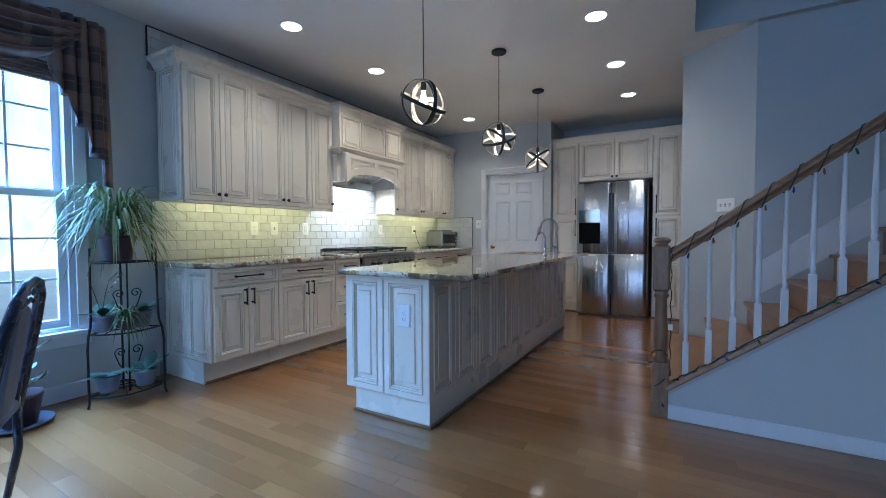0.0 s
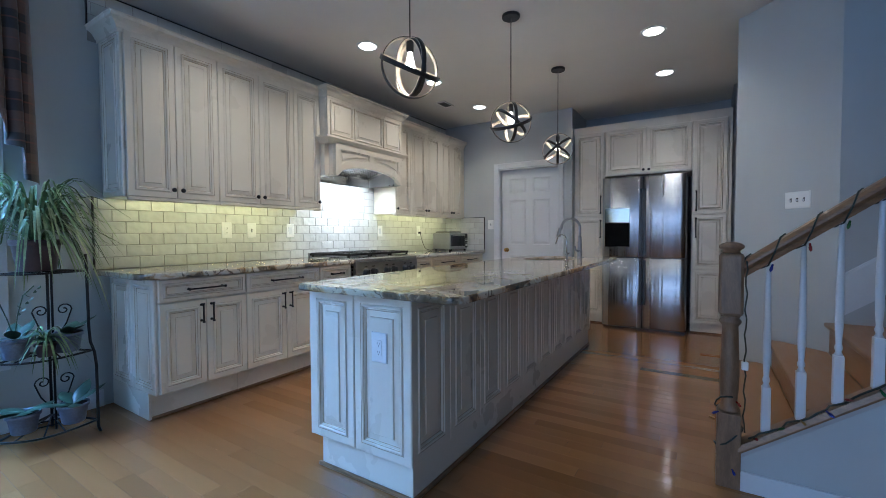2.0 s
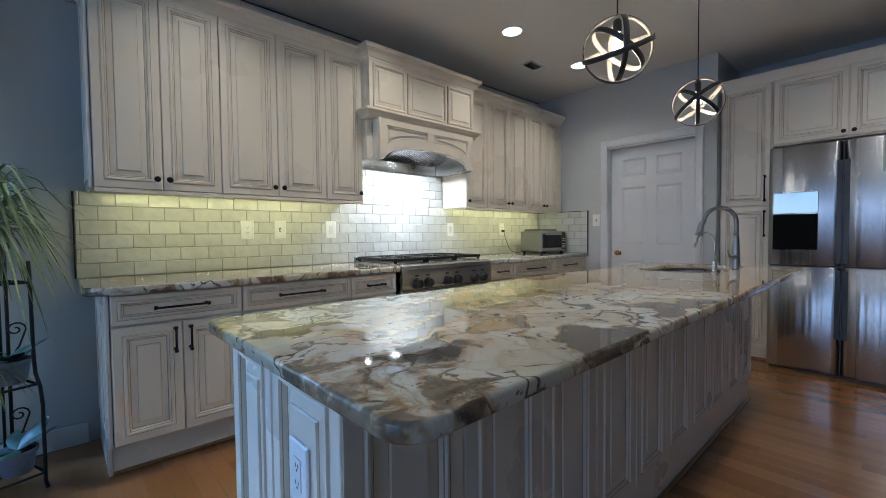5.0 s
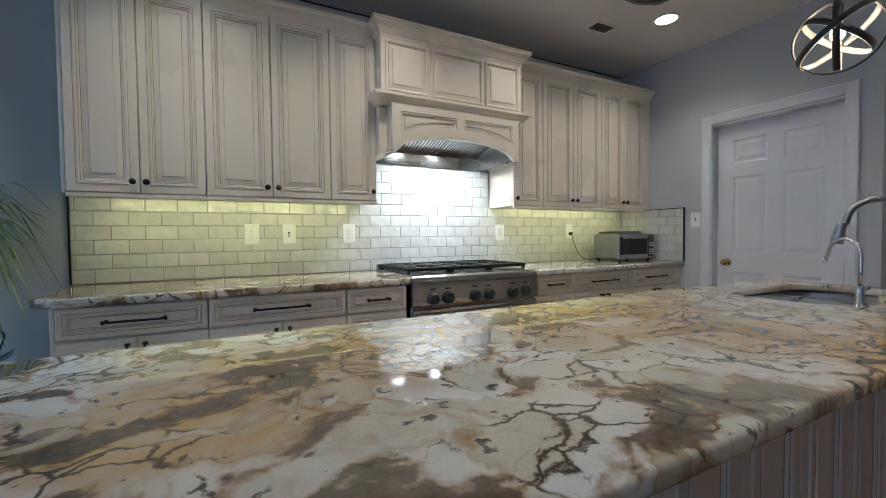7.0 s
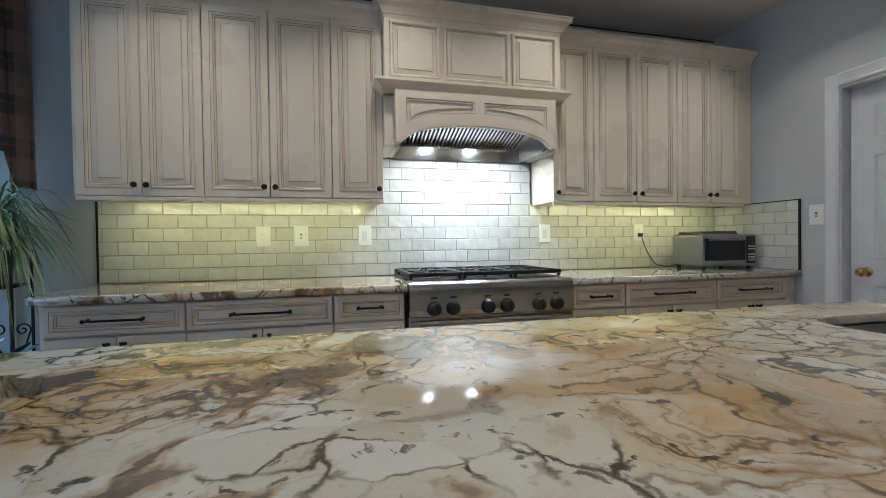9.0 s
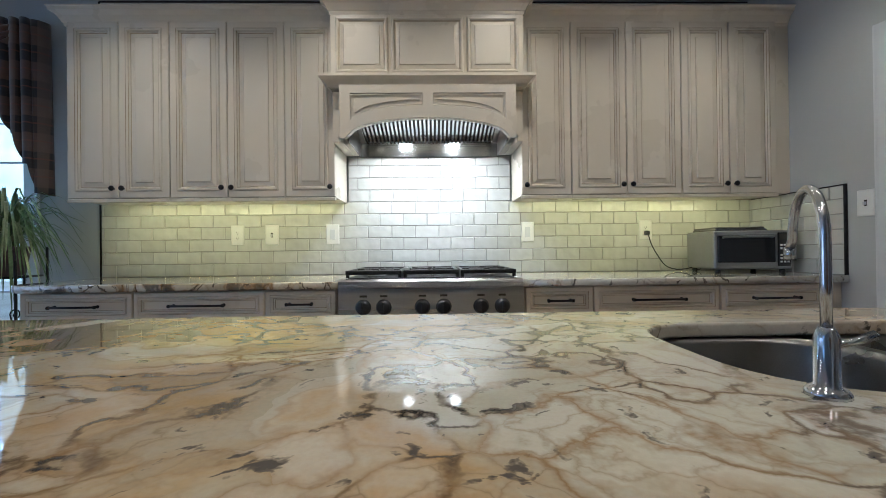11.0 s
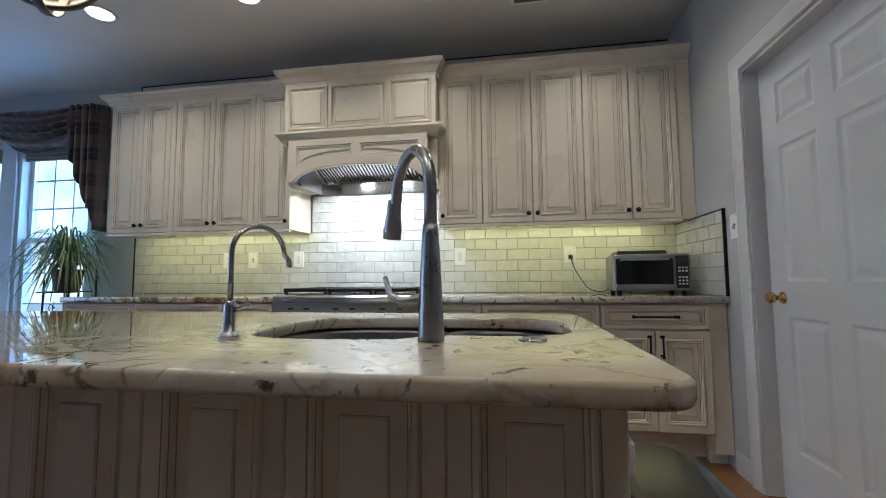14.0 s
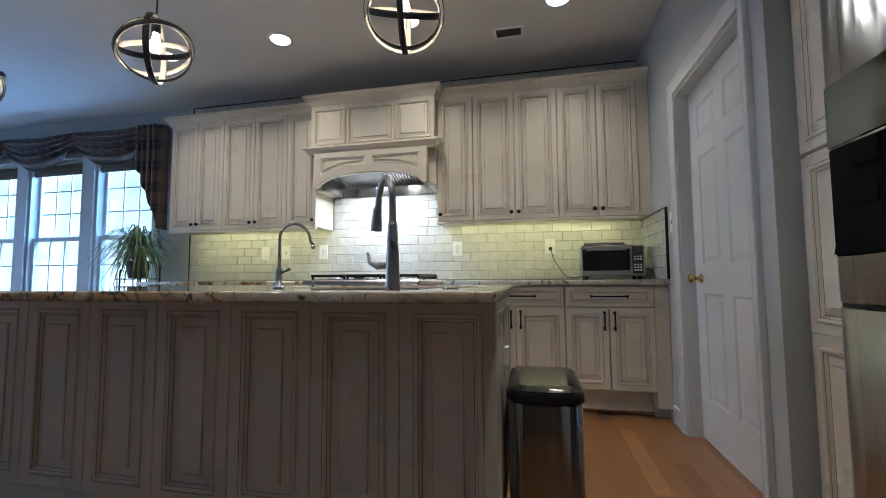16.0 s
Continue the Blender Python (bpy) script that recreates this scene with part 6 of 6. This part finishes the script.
for x, y in ((-0.19, -0.38), (0.19, -0.38), (-0.19, 0.0), (0.19, 0.0)):
    bm = bmesh.new()
    tube(bm, [(x, y, 0.432), (x * 0.98, y, 0.25), (x * 1.08, y * 1.04 - (0.05 if y == 0.0 else 0), 0.0)], [0.017, 0.015, 0.013], 10)
    part("leg", bm, IRONB, ch)

# ---------------- yard outside ----------------
SNOW = surface("snowy_ground", (0.72, 0.76, 0.80), 0.9, vary=0.15, scale=0.6, grain=4, relief=0.4, dist=0.05)
gd = tagged(obj("ground", boxes((-400, -3.95, -400, 400, -0.75, -0.65)), SNOW), "pale snow-dusted ground outside the windows", "ground", kind="structure")
# trees and haze glow by themselves: outdoor daylight is put into the emission colour
SKYB, n, l, b = material("glowing_winter_backdrop")
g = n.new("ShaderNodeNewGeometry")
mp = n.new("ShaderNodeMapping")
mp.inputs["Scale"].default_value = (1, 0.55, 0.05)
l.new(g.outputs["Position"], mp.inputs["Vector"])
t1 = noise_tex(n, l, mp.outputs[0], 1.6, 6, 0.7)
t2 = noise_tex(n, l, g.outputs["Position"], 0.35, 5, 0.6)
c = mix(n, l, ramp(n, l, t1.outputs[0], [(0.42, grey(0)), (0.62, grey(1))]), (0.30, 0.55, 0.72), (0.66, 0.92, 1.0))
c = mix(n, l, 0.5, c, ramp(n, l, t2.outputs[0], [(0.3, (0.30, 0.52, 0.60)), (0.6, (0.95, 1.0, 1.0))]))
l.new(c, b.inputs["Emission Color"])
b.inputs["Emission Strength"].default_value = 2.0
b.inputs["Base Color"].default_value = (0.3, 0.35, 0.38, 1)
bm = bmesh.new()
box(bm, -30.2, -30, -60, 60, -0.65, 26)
tagged(obj("backdrop", bm, SKYB), "self-glowing sheet with hazy winter trees painted on, beyond the yard", "backdrop", kind="structure")

# ---------------- pieces: tiles ----------------
TW, TH = 0.1524, 0.0762
PY, PZ = TW + 0.0025, TH + 0.0028
_tiles = {}


def tile_mesh(w, h):
    key = (round(w, 4), round(h, 4))
    if key not in _tiles:
        bm = bmesh.new()
        d, e2 = 0.008, 0.0025
        rings(bm, [[(-w / 2 + i, y, -h / 2 + i), (w / 2 - i, y, -h / 2 + i), (w / 2 - i, y, h / 2 - i), (-w / 2 + i, y, h / 2 - i)] for i, y in ((0, -d), (0, -e2), (e2, 0))], 0, False, True)
        bmesh.ops.recalc_face_normals(bm, faces=bm.faces)
        me = bpy.data.meshes.new("tile")
        bm.to_mesh(me)
        bm.free()
        me.materials.append(TILE)
        _tiles[key] = me
    return _tiles[key]


random.seed(3)


def tile_field(parent, origin, turn, width, z0, z1, row0=0):
    """Running-bond tiles on a wall; local x along the wall from origin."""
    z, row = z0, row0
    base = Matrix.Translation(origin) @ pose(0, 0, 0, 0, 0, turn)
    while z < z1 - 0.012:
        h = min(TH, z1 - z)
        x = -(TW / 2 + 0.00125) if row % 2 else 0.0
        while x < width - 0.006:
            a, c2 = max(x, 0.0), min(x + TW, width)
            if c2 - a > 0.012:
                ob = new("tile", tile_mesh(c2 - a, h))
                ob.parent = parent
                ob.matrix_basis = base @ pose((a + c2) / 2, 0, z - origin[2] + h / 2, random.uniform(-0.7, 0.7), 0, random.uniform(-0.4, 0.4))
            x += PY
        z += PZ
        row += 1


for nm, q in (("grout_bed", (-3.7795, -3.7695, 3.073, 7.354, TOP_W, 1.40)), ("grout_bed", (-3.7795, -3.7695, 4.67, 5.74, 1.40, 1.70)), ("grout_bed", (-3.7795, -3.7695, 3.073, 7.354, 2.40, 2.72))):
    bm = bmesh.new()
    box(bm, *q)
    obj(nm, bm, GROUT, wall_range)
bm = bmesh.new()
box(bm, -3.7692, -3.12, 7.3445, 7.3545, TOP_W, 1.392)
obj("grout_bed", bm, GROUT, wall_door)
tile_field(wall_range, (TILE_X, 7.352, TOP_W + 0.002), FX, 7.352 - 3.075, TOP_W + 0.002, TOP_W + 0.001 + 6 * PZ)
tile_field(wall_range, (TILE_X, 5.738, TOP_W + 0.002 + 6 * PZ), FX, 5.738 - 4.672, TOP_W + 0.002 + 6 * PZ, 1.70)
tile_field(wall_range, (TILE_X, 7.352, 2.49), FX, 7.352 - 3.075, 2.49, 2.718)
tile_field(wall_door, (-3.122, 7.340, TOP_W + 0.002), FMY, 0.642, TOP_W + 0.002, 1.392)
for nm, q, par in (("edge_trim", (-3.779, -3.762, 3.066, 3.0725, TOP_W, 1.40), wall_range), ("edge_trim", (-3.779, -3.762, 3.066, 3.0725, 2.49, 2.722), wall_range), ("edge_trim", (-3.779, -3.762, 3.0725, 7.35, 2.7195, 2.7255), wall_range), ("edge_trim", (-3.1195, -3.113, 7.338, 7.3545, TOP_W, 1.40), wall_door), ("edge_trim", (-3.764, -3.1195, 7.338, 7.3545, 1.393, 1.399), wall_door)):
    bm = bmesh.new()
    box(bm, *q)
    obj(nm, bm, BLACK, par, "black metal tile edging")

# ---------------- pieces: floor boards ----------------
random.seed(11)
BW = 0.0826
near, far = [], []
y = SY
while y < 8.06:
    x = -3.78 - random.random() * 0.9
    while x < EX:
        ln = random.choice((0.55, 0.75, 0.9, 1.1, 1.35)) + random.random() * 0.2
        a, c2 = max(x, -3.78), min(x + ln, EX)
        if c2 - a > 0.02:
            (near if (2.35 < y < 7.4 and c2 > -3.3 and a < -0.2) else far).append((a, c2, y))
        x += ln
    y += BW
if len(near) > 300:
    random.shuffle(near)
    near, extra = near[:300], near[300:]
    far += extra


def board(bm, x0, x1, y0, y1, z):
    e2 = 0.0002
    rings(bm, [[(x0 + i, y0 + i, zz), (x1 - i, y0 + i, zz), (x1 - i, y1 - i, zz), (x0 + i, y1 - i, zz)] for i, zz in ((0, z - 0.002), (0, z - 0.0001), (e2, z))], 0, False, True)


_boards = {}
for a, c2, y in near:
    key = round((c2 - a) * 40)
    if key not in _boards:
        bm = bmesh.new()
        hl = (c2 - a) / 2
        board(bm, -hl + 0.0006, hl - 0.0006, -BW / 2 + 0.0005, BW / 2 - 0.0005, 0.0)
        me = bpy.data.meshes.new("floor_board")
        bm.to_mesh(me)
        bm.free()
        me.materials.append(FLOORM)
        _boards[key] = (me, 2 * hl)
    me, ln = _boards[key]
    ob = new("floor_board", me)
    ob.parent = floor_ob
    ob.matrix_basis = Matrix.LocRotScale(((a + c2) / 2, y + BW / 2, FL), None, ((c2 - a) / ln, 1, 1))
bm = bmesh.new()
for a, c2, y in far:
    board(bm, a + 0.0006, c2 - 0.0006, y + 0.0005, y + BW - 0.0005, FL)
ob = obj("floor_boards", bm, FLOORM, floor_ob)
ob["kind"] = "stuff"
